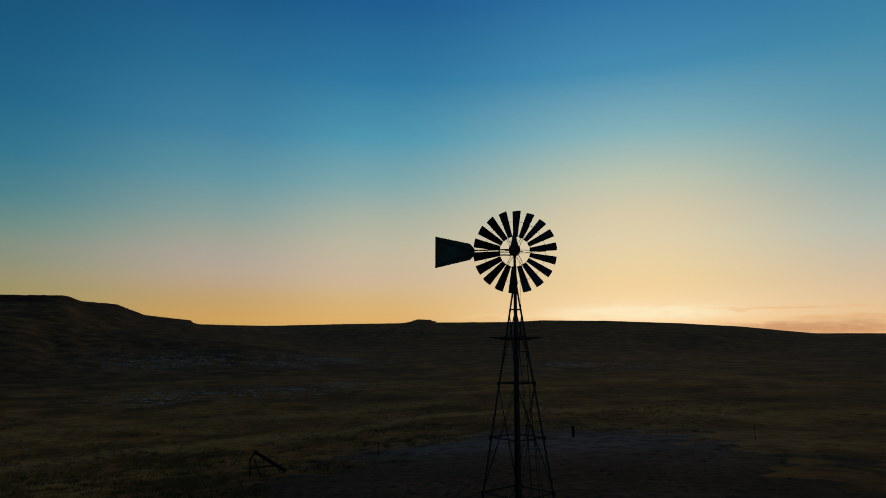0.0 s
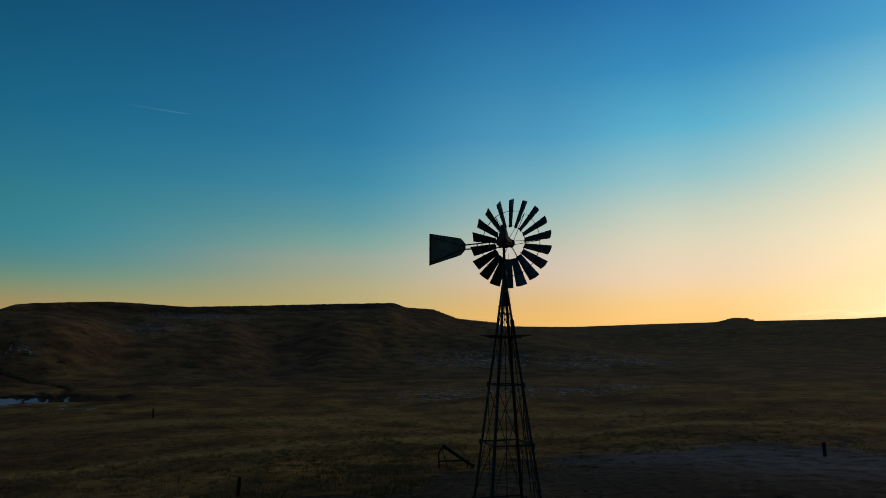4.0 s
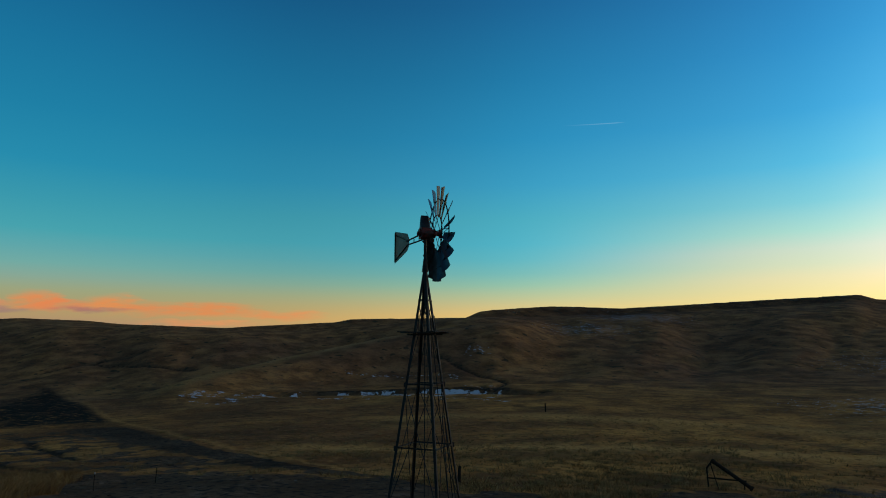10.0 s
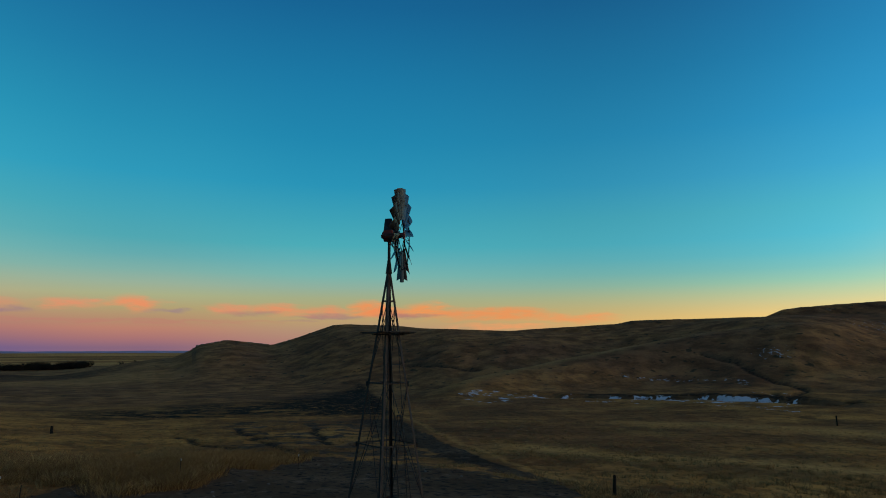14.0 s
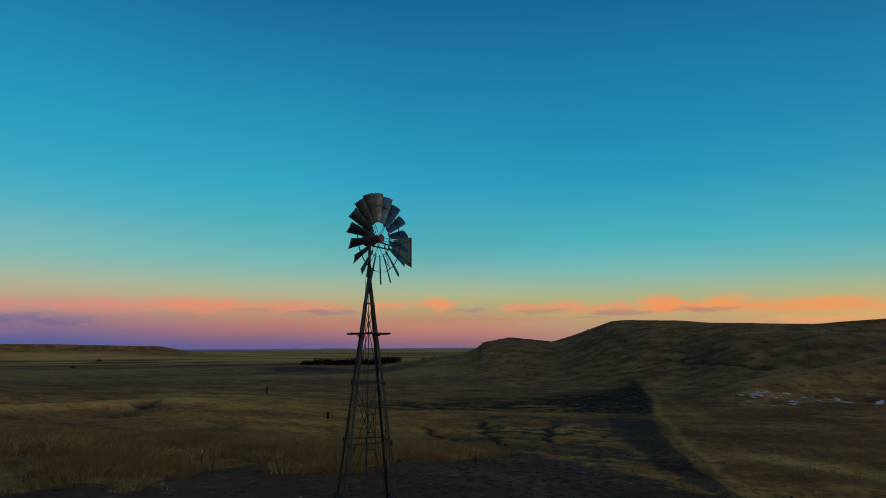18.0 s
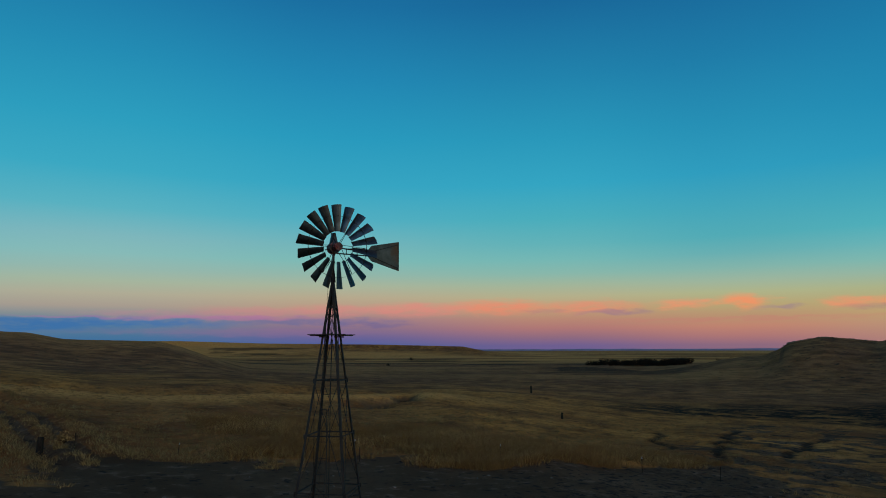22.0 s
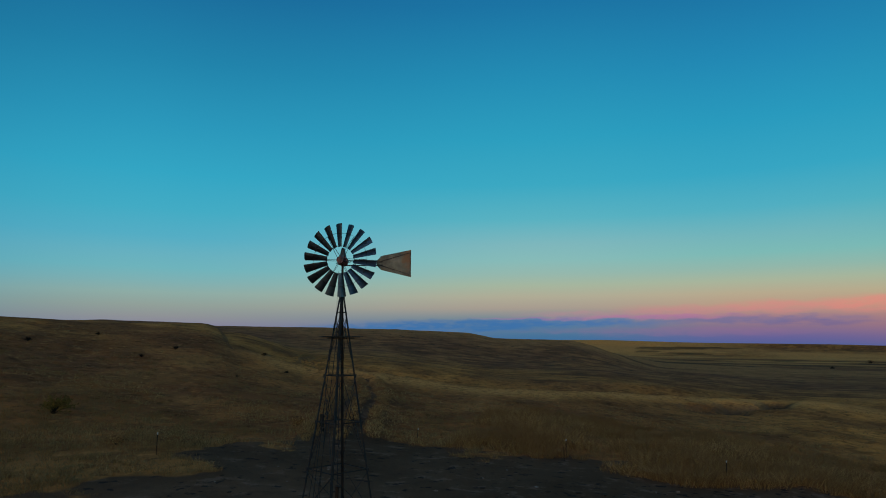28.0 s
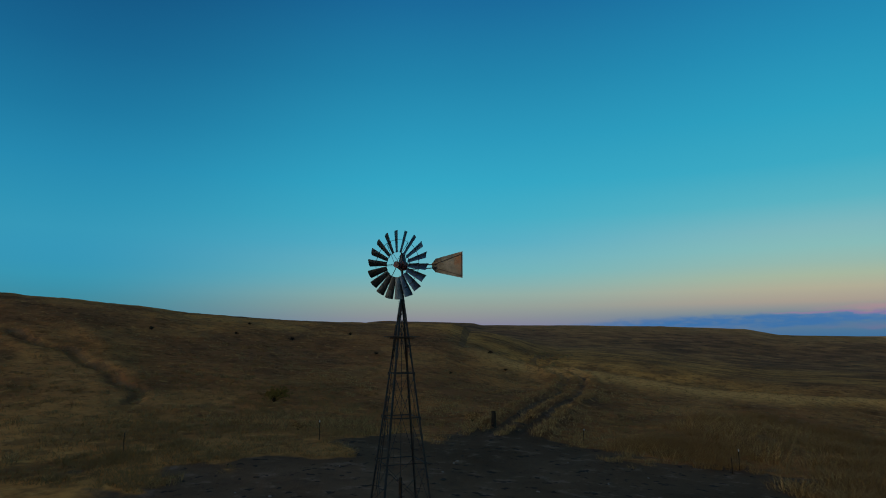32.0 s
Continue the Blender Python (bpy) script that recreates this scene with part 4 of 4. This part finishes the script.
outline = [(2.263, 0.465), (2.263, -0.45), (1.27, -0.215), (1.13, -0.07), (1.13, 0.09), (1.27, 0.255)]
bm = bmesh.new()
front = [bm.verts.new(vane_point(s, z, 0.003)) for s, z in outline]
rear = [bm.verts.new(vane_point(s, z, -0.003)) for s, z in outline]
bm.faces.new(front), bm.faces.new(rear[::-1])
for i in range(6):
    bm.faces.new((front[i], rear[i], rear[(i + 1) % 6], front[(i + 1) % 6]))
vane = part("tail_vane", bm, VANE, mill, "rust-streaked sheet metal tail vane")
for (s0, z0), (s1, z1) in (((2.235, 0.43), (2.235, -0.42)), ((1.2, 0.05), (2.2, 0.36)), ((1.2, -0.05), (2.2, -0.36))):
    part("vane_stiffener", angle_iron(vane_point(s0, z0, 0.004), vane_point(s1, z1, 0.004), 0.022, 0.004, tuple(VN)), STEEL, vane)
    part("vane_stiffener", beam(vane_point(s0, z0, -0.012), vane_point(s1, z1, -0.012), 0.02, 0.014, tuple(VN)), STEEL, vane)
for z0, z1 in ((0.09, 0.05), (-0.075, -0.06)):
    part("vane_arm", beam(vane_point(0.1, z0), vane_point(1.32, z1, 0.01), 0.03, 0.035), STEEL, mill)
part("vane_strut", beam(vane_point(0.42, 0.08), vane_point(0.42, -0.07), 0.02, 0.02, tuple(VD)), STEEL, mill)
part("vane_strut", beam(vane_point(0.78, 0.07), vane_point(0.78, -0.065), 0.02, 0.02, tuple(VD)), STEEL, mill)
part("vane_hinge", tube(UP * (HUB_Z - 0.16) + VD * 0.1, UP * (HUB_Z + 0.05) + VD * 0.1, 0.03, 10), CASTING, mill)
part("furl_lever", beam(AX * -0.06 - TN * 0.24 + UP * (HUB_Z - 0.06), AX * -0.06 + TN * 0.26 + UP * (HUB_Z - 0.02), 0.025, 0.025), IRON, mill)


# ---- grass and brush ----
def blades_mesh(name, mat, spots, per, tall, wide, lean, label, category):
    """Many thin bent blades in clumps; spots: rows of x, y and size."""
    rng = np.random.default_rng(11 + len(spots))
    n = len(spots) * per
    base = np.repeat(spots[:, :2], per, 0)
    size = np.repeat(spots[:, 2], per)
    a, d = rng.uniform(0, 2 * np.pi, n), np.sqrt(rng.uniform(0, 1, n)) * size * 0.45
    bx, by = base[:, 0] + d * np.cos(a), base[:, 1] + d * np.sin(a)
    ground_z = np.repeat(height(spots[:, 0], spots[:, 1]), per) - 0.03
    hgt = tall * size * rng.uniform(0.5, 1.15, n)
    out = a + rng.normal(0, 0.7, n)
    reach = lean * hgt * rng.uniform(0.2, 1.2, n)
    tx, ty = bx + reach * np.cos(out), by + reach * np.sin(out)
    mx, my = bx + 0.35 * reach * np.cos(out), by + 0.35 * reach * np.sin(out)
    w = wide * rng.uniform(0.6, 1.3, n) / 2
    face = rng.uniform(0, np.pi, n)
    wx, wy = w * np.cos(face), w * np.sin(face)
    co = np.stack([np.c_[bx - wx, by - wy, ground_z], np.c_[bx + wx, by + wy, ground_z], np.c_[mx + wx * 0.8, my + wy * 0.8, ground_z + hgt * 0.6],
                   np.c_[mx - wx * 0.8, my - wy * 0.8, ground_z + hgt * 0.6], np.c_[tx, ty, ground_z + hgt]], 1).reshape(-1, 3)
    k = np.arange(n) * 5
    loops = np.stack([k, k + 1, k + 2, k + 3, k + 3, k + 2, k + 4], 1).ravel()
    starts = (np.arange(n)[:, None] * 7 + np.array([0, 4])).ravel()
    mesh = bpy.data.meshes.new(name)
    mesh.vertices.add(len(co)), mesh.loops.add(len(loops)), mesh.polygons.add(len(starts))
    mesh.vertices.foreach_set("co", co.ravel())
    mesh.loops.foreach_set("vertex_index", loops.astype(np.int32))
    mesh.polygons.foreach_set("loop_start", starts.astype(np.int32))
    mesh.update(calc_edges=True)
    mesh.materials.append(mat)
    return tagged(new(name, mesh), label, category, kind="stuff")


rng = np.random.default_rng(5)


def scatter(count, r0, r1, a0, a1, keep, size0, size1):
    r = np.exp(rng.uniform(np.log(r0), np.log(r1), count * 3))
    a = np.radians(rng.uniform(a0, a1, count * 3))
    x, y = -r * np.sin(a), r * np.cos(a)
    ok = rng.uniform(0, 1, count * 3) < keep(x, y)
    x, y = x[ok][:count], y[ok][:count]
    return np.c_[x, y, rng.uniform(size0, size1, len(x))]


def grassy(x, y):
    patch = smooth(0.55 + 1.3 * fbm(x / 6, y / 6, 61))
    return np.clip(1 - 1.5 * dirt_mask(x, y) - 0.8 * dark_mask(x, y), 0.0, 1) * (0.25 + 0.75 * patch)


def weedy(x, y):
    r, a = np.hypot(x, y), np.degrees(np.arctan2(-x, y)) % 360
    return smooth((r - polar_interp(a, PAD) + 1) / 2) * smooth((50 - r) / 12) * smooth(0.6 + 1.6 * fbm(x / 3.5, y / 3.5, 65))


blades_mesh("dry_grass", STRAW, scatter(15000, 9, 95, -45, 262, grassy, 0.28, 0.8), 16, 0.40, 0.02, 1.2, "tufts of dry straw-yellow prairie bunchgrass", "grass")
blades_mesh("tall_grass", STRAW, scatter(1500, 15, 60, -30, 255, grassy, 0.6, 1.1), 34, 0.40, 0.02, 1.0, "taller clumps of pale dry grass", "grass")
blades_mesh("dry_weeds", RUSSET, scatter(950, 17, 48, 88, 150, weedy, 0.9, 2.1), 130, 0.36, 0.018, 1.3, "thicket of tall russet dead weeds beside the bare yard", "weeds")
blades_mesh("weed_clumps", RUSSET, scatter(900, 14, 90, -40, 255, grassy, 0.4, 1.0), 26, 0.36, 0.02, 1.2, "scattered brown dead weed clumps", "weeds")


def rut_bank(x, y):
    gap = line_gap(x, y, TRACK)
    return smooth(1 - np.abs(gap - 2.1) / 0.5) + 0.7 * smooth(1 - gap / 0.35)


def yard_edge(x, y):
    d = dirt_mask(x, y)
    return smooth(1 - np.abs(d - 0.35) / 0.3) * smooth(0.5 + 2 * fbm(x / 3, y / 3, 67))


def near_track(count):
    pts = np.array(TRACK, float)
    k, f = rng.integers(0, len(pts) - 1, count * 8), rng.uniform(0, 1, count * 8)[:, None]
    xy = pts[k, :2] * (1 - f) + pts[k + 1, :2] * f + rng.uniform(-3, 3, (count * 8, 2))
    ok = (rng.uniform(0, 1, len(xy)) < rut_bank(xy[:, 0], xy[:, 1])) & (np.hypot(xy[:, 0], xy[:, 1]) > 18)
    xy = xy[ok][:count]
    return np.c_[xy, rng.uniform(0.4, 0.95, len(xy))]


blades_mesh("rut_grass", STRAW, near_track(420), 34, 0.42, 0.02, 1.1, "rough dry grass on the banks of the wheel ruts", "grass")
blades_mesh("edge_tufts", STRAW, scatter(700, 9, 50, -45, 262, yard_edge, 0.3, 0.75), 26, 0.40, 0.018, 1.2, "sparse dry tufts at the edge of the bare yard", "grass")


def bush(name, x, y, size, mat, label, group=""):
    """Woody stems that fork, with leaf sprays at the twigs."""
    at = (x, y, float(height(x, y)) - 0.03)
    ob = thing(name, label, "bush", at, group)
    stems, leaves = bmesh.new(), bmesh.new()
    for n in range(16):
        a, out = random.uniform(0, 2 * math.pi), random.uniform(0.15, 0.9)
        top = Vector((math.cos(a) * out * size * 0.6, math.sin(a) * out * size * 0.6, size * random.uniform(0.3, 0.6) * (1.25 - out * 0.6)))
        mid = Vector((top.x * 0.4, top.y * 0.4, top.z * 0.65))
        tube((0, 0, 0), mid, 0.02 * size, 5, stems, 0.6)
        tube(mid, top, 0.012 * size, 4, stems, 0.4)
        for k in range(26):
            c = top.lerp(mid, random.uniform(-0.15, 0.8)) + Vector((random.gauss(0, 0.09), random.gauss(0, 0.09), random.gauss(0, 0.07))) * size
            u = Vector((random.gauss(0, 1), random.gauss(0, 1), random.gauss(0.3, 1))).normalized() * 0.075 * size
            v = Vector((random.gauss(0, 1), random.gauss(0, 1), random.gauss(0, 1))).normalized() * 0.028 * size
            leaves.faces.new([leaves.verts.new(c - u), leaves.verts.new(c + v), leaves.verts.new(c + u), leaves.verts.new(c - v)])
    part("stems", stems, TWIG, ob)
    part("foliage", leaves, mat, ob)
    return ob


bush("low_bush", 13.3, -25.2, 1.9, SAGE, "low yellow-green bush on the grassy slope")
bush("dead_bush", -5.6, -26.4, 1.0, RUSSET, "brown dead bush beside the wheel track", "dead bushes")
bush("dead_bush", -1.4, -24.4, 1.2, RUSSET, "brown dead bush beside a short post", "dead bushes")
bush("dead_bush", 8.4, -15.5, 0.9, RUSSET, "small brown dead bush at the yard's edge", "dead bushes")
for x, y, s in ((24, -62, 1.6), (9, -66, 1.5), (30, -58, 1.3), (12, -58, 1.2), (-2, -72, 1.4), (38, -52, 1.4), (-4, -61, 1.1), (19, -74, 1.5), (33, -70, 1.3), (2, -49, 1.0)):
    bush("sage_bush", x, y, s * 0.5, TWIG, "small dark sage bush on the dry hillside", "sage bushes")


# ---- fence posts, stakes and the old iron frame ----
def wooden_post(x, y, tall, thick, tilt, label):
    at = (x, y, float(height(x, y)))
    ob = thing("fence_post", label, "post", at, "old fence posts", tilt * 40)
    bm = bmesh.new()
    rings, lean = [], math.tan(radians(tilt))
    for z, f in ((-0.3, 1.0), (0.0, 1.05), (tall * 0.5, 0.97), (tall * 0.96, 0.93), (tall, 0.72)):
        rings.append([bm.verts.new((lean * z + thick / 2 * f * math.cos(i * math.pi / 5) * random.uniform(0.9, 1.1), thick / 2 * f * math.sin(i * math.pi / 5), z + (0.02 * math.sin(i) if z == tall else 0))) for i in range(10)])
    for lo, hi in zip(rings, rings[1:]):
        for i in range(10):
            bm.faces.new((lo[i], lo[(i + 1) % 10], hi[(i + 1) % 10], hi[i]))
    bm.faces.new(rings[-1])
    part("post", bm, POST, ob)
    part("staple", beam((thick * 0.5 + lean * tall * 0.8, -0.03, tall * 0.8), (thick * 0.5 + lean * tall * 0.8, 0.03, tall * 0.8), 0.02, 0.02), IRON, ob)
    return ob


wooden_post(-14.9, 14.7, 0.98, 0.19, -3, "short dark wooden post in the grass")
wooden_post(-65.2, 81.6, 1.5, 0.24, 4, "old wooden post far out in the grass")
wooden_post(-74.1, -27.1, 0.95, 0.34, 0, "thick dark stump of a post on the plain")
wooden_post(-2.9, -23.2, 1.05, 0.32, 2, "stout dark post beside the wheel track")
wooden_post(19.2, 33.9, 0.95, 0.24, -2, "short dark post beyond the bare yard")
wooden_post(-150, -71, 2.0, 0.5, 0, "lone dark post far out on the plain")


def steel_stake(x, y, tall, tilt, white):
    at = (x, y, float(height(x, y)))
    ob = thing("steel_stake", "thin steel fence stake with a white tip" if white else "thin dark steel fence stake", "stake", at, "steel fence stakes", tilt * 30)
    lean = math.tan(radians(tilt))
    bm = bmesh.new()
    top = (lean * tall, 0, tall)
    extrude_outline(bm, [(-0.022, 0), (-0.022, -0.006), (0.022, -0.006), (0.022, 0), (0.004, 0), (0.004, 0.03), (-0.004, 0.03), (-0.004, 0)], (lean * -0.3, 0, -0.3), top)
    part("shaft", bm, IRON, ob)
    if white:
        part("white_tip", beam((lean * (tall - 0.09), 0.004, tall - 0.09), (lean * tall, 0.004, tall + 0.012), 0.05, 0.04), WHITE, ob)
    return ob


for x, y, tall, tilt, white in ((-15.6, -13.3, 1.05, 2, True), (-21.3, -6.9, 0.95, -2, True), (6.3, -12.6, 1.0, 3, True), (-27.6, -0.5, 0.95, 1, True), (-5.3, -24.6, 0.95, -3, False),
                                (29.5, 24.6, 1.1, 2, False), (-14.9, -12.3, 0.8, -4, False), (-8.5, -19.8, 0.7, 5, True), (14.5, -7.9, 0.95, -1, False), (2.5, 33.5, 1.0, 2, False), (-30, 3.5, 0.9, 3, False)):
    steel_stake(x, y, tall, tilt, white)

fx, fy = -6.6, 26.9
fz = float(height(fx, fy))
frame_ob = thing("iron_frame", "tipped rusty iron frame with one heavy slanting pipe", "frame", (fx, fy, fz))
tip, low = Vector((0, 0, -1.12 - fz)), Vector((1.94, 0.65, float(height(fx + 1.94, fy + 0.65)) - fz + 0.12))
R = Vector((low.x, low.y, 0)).normalized()
part("heavy_pipe", tube(tip - (low - tip) * 0.03, low, 0.11, 12), IRON, frame_ob, "thick rusty pipe")
knee = tip - R * 0.33 + Vector((0, 0, -0.42))
part("knee_brace", tube(tip, knee, 0.05, 8), IRON, frame_ob)
part("leg", tube(knee, R * -0.28 + Vector((0, 0, -0.1)), 0.045, 8), IRON, frame_ob)
part("leg", tube(tip - R * 0.12 + Vector((0, 0, -0.16)), R * 0.28 + Vector((0.1, -0.25, -0.05)), 0.028, 8), IRON, frame_ob)
part("rail", tube(R * -0.36 + Vector((0, 0, tip.z * 0.33)), R * 1.75 + Vector((0, 0, tip.z * 0.33)), 0.045, 8), IRON, frame_ob)
part("rail_post", tube(R * 1.62 + Vector((0, 0, tip.z * 0.33)), R * 1.62 + Vector((0, 0, 0.0)), 0.035, 8), IRON, frame_ob)
part("collar", tube(tip + (low - tip) * -0.01, tip + (low - tip) * 0.05, 0.135, 12), IRON, frame_ob)
part("end_plate", tube(low - (low - tip) * 0.05, low, 0.15, 12), IRON, frame_ob)


# ---- stones and dung on the bare yard ----
def lump(mat, size, flat, seed):
    random.seed(seed)
    bm = bmesh.new()
    bmesh.ops.create_icosphere(bm, subdivisions=2, radius=size)
    for v in bm.verts:
        k = 1 + 0.35 * noise.noise(v.co * (1.6 / size) + Vector((seed, 0, 0)))
        v.co = Vector((v.co.x * k, v.co.y * k * 0.8, v.co.z * k * flat))
    mesh = bpy.data.meshes.new("lump")
    bm.to_mesh(mesh)
    bm.free()
    mesh.materials.append(mat)
    return mesh


def yard_spots(count, seed):
    r = np.random.default_rng(seed)
    spots = []
    while len(spots) < count:
        a, d = r.uniform(0, 2 * np.pi), r.uniform(3, 45)
        x, y = -d * math.sin(a), d * math.cos(a)
        if float(dirt_mask(np.array([x]), np.array([y]))[0]) > 0.6:
            spots.append((x, y, float(height(x, y)), r.uniform(0.6, 1.5), r.uniform(0, 360)))
    return spots


shapes = [lump(STONE, 0.1, 0.55, 3), lump(STONE, 0.13, 0.45, 7), lump(STONE, 0.08, 0.7, 12)]
for n, (x, y, z, s, turn) in enumerate(yard_spots(70, 3)):
    ob = new("stone", shapes[n % 3])
    ob.matrix_basis = pose(x, y, z + 0.01, 0, 0, turn) @ Matrix.Scale(s * 0.55, 4)
    tagged(ob, "small pale stone lying on the bare yard", "stone", "stones on the yard")
rng = np.random.default_rng(31)
for n in range(16):
    x, y = -3.8 + rng.normal(0, 1.3), 7.6 + rng.normal(0, 0.6)
    ob = new("stone", shapes[n % 3])
    ob.matrix_basis = pose(x, y, float(height(x, y)) + 0.02, 0, 0, rng.uniform(0, 360)) @ Matrix.Scale(rng.uniform(0.9, 2.0), 4)
    tagged(ob, "flat pale stone in a heap beyond the tower", "stone", "stones on the yard")
shapes = [lump(DUNG, 0.14, 0.3, 21), lump(DUNG, 0.17, 0.25, 25)]
for n, (x, y, z, s, turn) in enumerate(yard_spots(60, 9)):
    ob = new("dung_pat", shapes[n % 2])
    ob.matrix_basis = pose(x, y, z + 0.01, 0, 0, turn) @ Matrix.Scale(s * 0.8, 4)
    tagged(ob, "dark dry dung pat lying on bare dirt", "dung", "dung on the yard")


# ---- far off: brush grove on the plain, rimrock on the crests ----
def grove():
    random.seed(17)
    bm = bmesh.new()
    for n in range(170):
        f = random.random()
        x, y = -604 + random.gauss(0, 14), -236 + 92 * f + random.gauss(0, 3)
        z = float(height(x, y)) - 0.3
        tall = random.uniform(3.6, 5.8) * (0.75 + 0.5 * math.sin(f * 9) ** 2)
        for k in range(5):
            a = random.uniform(0, 6.28)
            end = Vector((x + math.cos(a) * tall * 0.45, y + math.sin(a) * tall * 0.45, z + tall * random.uniform(0.7, 1.0)))
            tube((x, y, z), end, 0.14, 4, bm, 0.3)
            for q in range(38):
                c = Vector((x, y, z)).lerp(end, random.uniform(0.25, 1.08)) + Vector((random.gauss(0, 0.75), random.gauss(0, 0.75), random.gauss(0, 0.55)))
                c.z = max(c.z, z + 0.1)
                u = Vector((random.gauss(0, 1), random.gauss(0, 1), random.gauss(0.5, 1))).normalized() * 0.75
                v = Vector((random.gauss(0, 1), random.gauss(0, 1), random.gauss(0, 1))).normalized() * 0.16
                bm.faces.new([bm.verts.new(c - u), bm.verts.new(c + v), bm.verts.new(c + u), bm.verts.new(c - v)])
    for x, y, tall in ((-900, -690, 6.0), (-906, -696, 5.0), (-660, -118, 4.0), (-640, -126, 4.5), (-690, -100, 3.5), (-520, -428, 2.5)):
        z = float(height(x, y)) - 0.3
        for q in range(150):
            c = Vector((x + random.gauss(0, tall * 0.32), y + random.gauss(0, tall * 0.32), z + abs(random.gauss(0, tall * 0.36))))
            u = Vector((random.gauss(0, 1), random.gauss(0, 1), random.gauss(0.5, 1))).normalized() * 0.8
            v = Vector((random.gauss(0, 1), random.gauss(0, 1), random.gauss(0, 1))).normalized() * 0.25
            bm.faces.new([bm.verts.new(c - u), bm.verts.new(c + v), bm.verts.new(c + u), bm.verts.new(c - v)])
    mesh = bpy.data.meshes.new("far_grove")
    bm.to_mesh(mesh)
    bm.free()
    mesh.materials.append(TWIG)
    tagged(new("far_grove", mesh), "dark grove of bare brush far out on the plain", "trees", kind="stuff")


grove()


def rimrock():
    random.seed(23)
    verts, faces = [], []

    def block(x, y, z, w, d, h, turn):
        c, s = math.cos(turn), math.sin(turn)
        first = len(verts)
        for k, (u, v, q) in enumerate(((-1, -1, -1), (1, -1, -1), (1, 1, -1), (-1, 1, -1), (-1, -1, 1), (1, -1, 1), (1, 1, 1), (-1, 1, 1))):
            u, v = u * w / 2 * random.uniform(0.75, 1.1), v * d / 2 * random.uniform(0.75, 1.1)
            verts.append((x + u * c - v * s, y + u * s + v * c, z + q * h / 2 * random.uniform(0.8, 1.1)))
        for f in ((0, 3, 2, 1), (4, 5, 6, 7), (0, 1, 5, 4), (1, 2, 6, 5), (2, 3, 7, 6), (3, 0, 4, 7)):
            faces.append(tuple(first + i for i in f))

    def edge(table, a0, a1, count, size, drop):
        t = np.array(table, float)
        for n in range(count):
            a = random.uniform(a0, a1)
            mid = (t[0, 0] + t[-1, 0]) / 2
            aa = (a - mid + 180) % 360 - 180 + mid
            r = float(np.interp(aa, t[:, 0], t[:, 1])) - random.uniform(0.0, drop)
            x, y = -r * math.sin(radians(a)), r * math.cos(radians(a))
            s = size * random.uniform(0.4, 1.3)
            block(x, y, float(height(x, y)) - s * 0.3, s * random.uniform(1.0, 2.6), s * random.uniform(0.8, 1.6), s * random.uniform(0.35, 0.7), radians(a) + random.uniform(-0.4, 0.4))
    edge(MESA, 5.6, 12, 50, 1.3, 9)
    edge(MESA, 14, 46, 110, 1.8, 14)
    edge(HILL, 90, 96, 60, 2.2, 8)
    edge(HILL, 78, 90, 40, 1.6, 25)
    edge(NORTH, 344.7, 346.5, 14, 3.5, 5)
    edge(MID, 53, 59, 25, 1.6, 8)
    edge(SOUTH, 157, 176, 30, 1.0, 5)
    mesh = bpy.data.meshes.new("rimrock")
    mesh.from_pydata(verts, [], faces)
    mesh.materials.append(ROCK)
    tagged(new("rimrock", mesh), "broken ledges of brown rimrock along the hill crests", "rocks", kind="stuff")


rimrock()
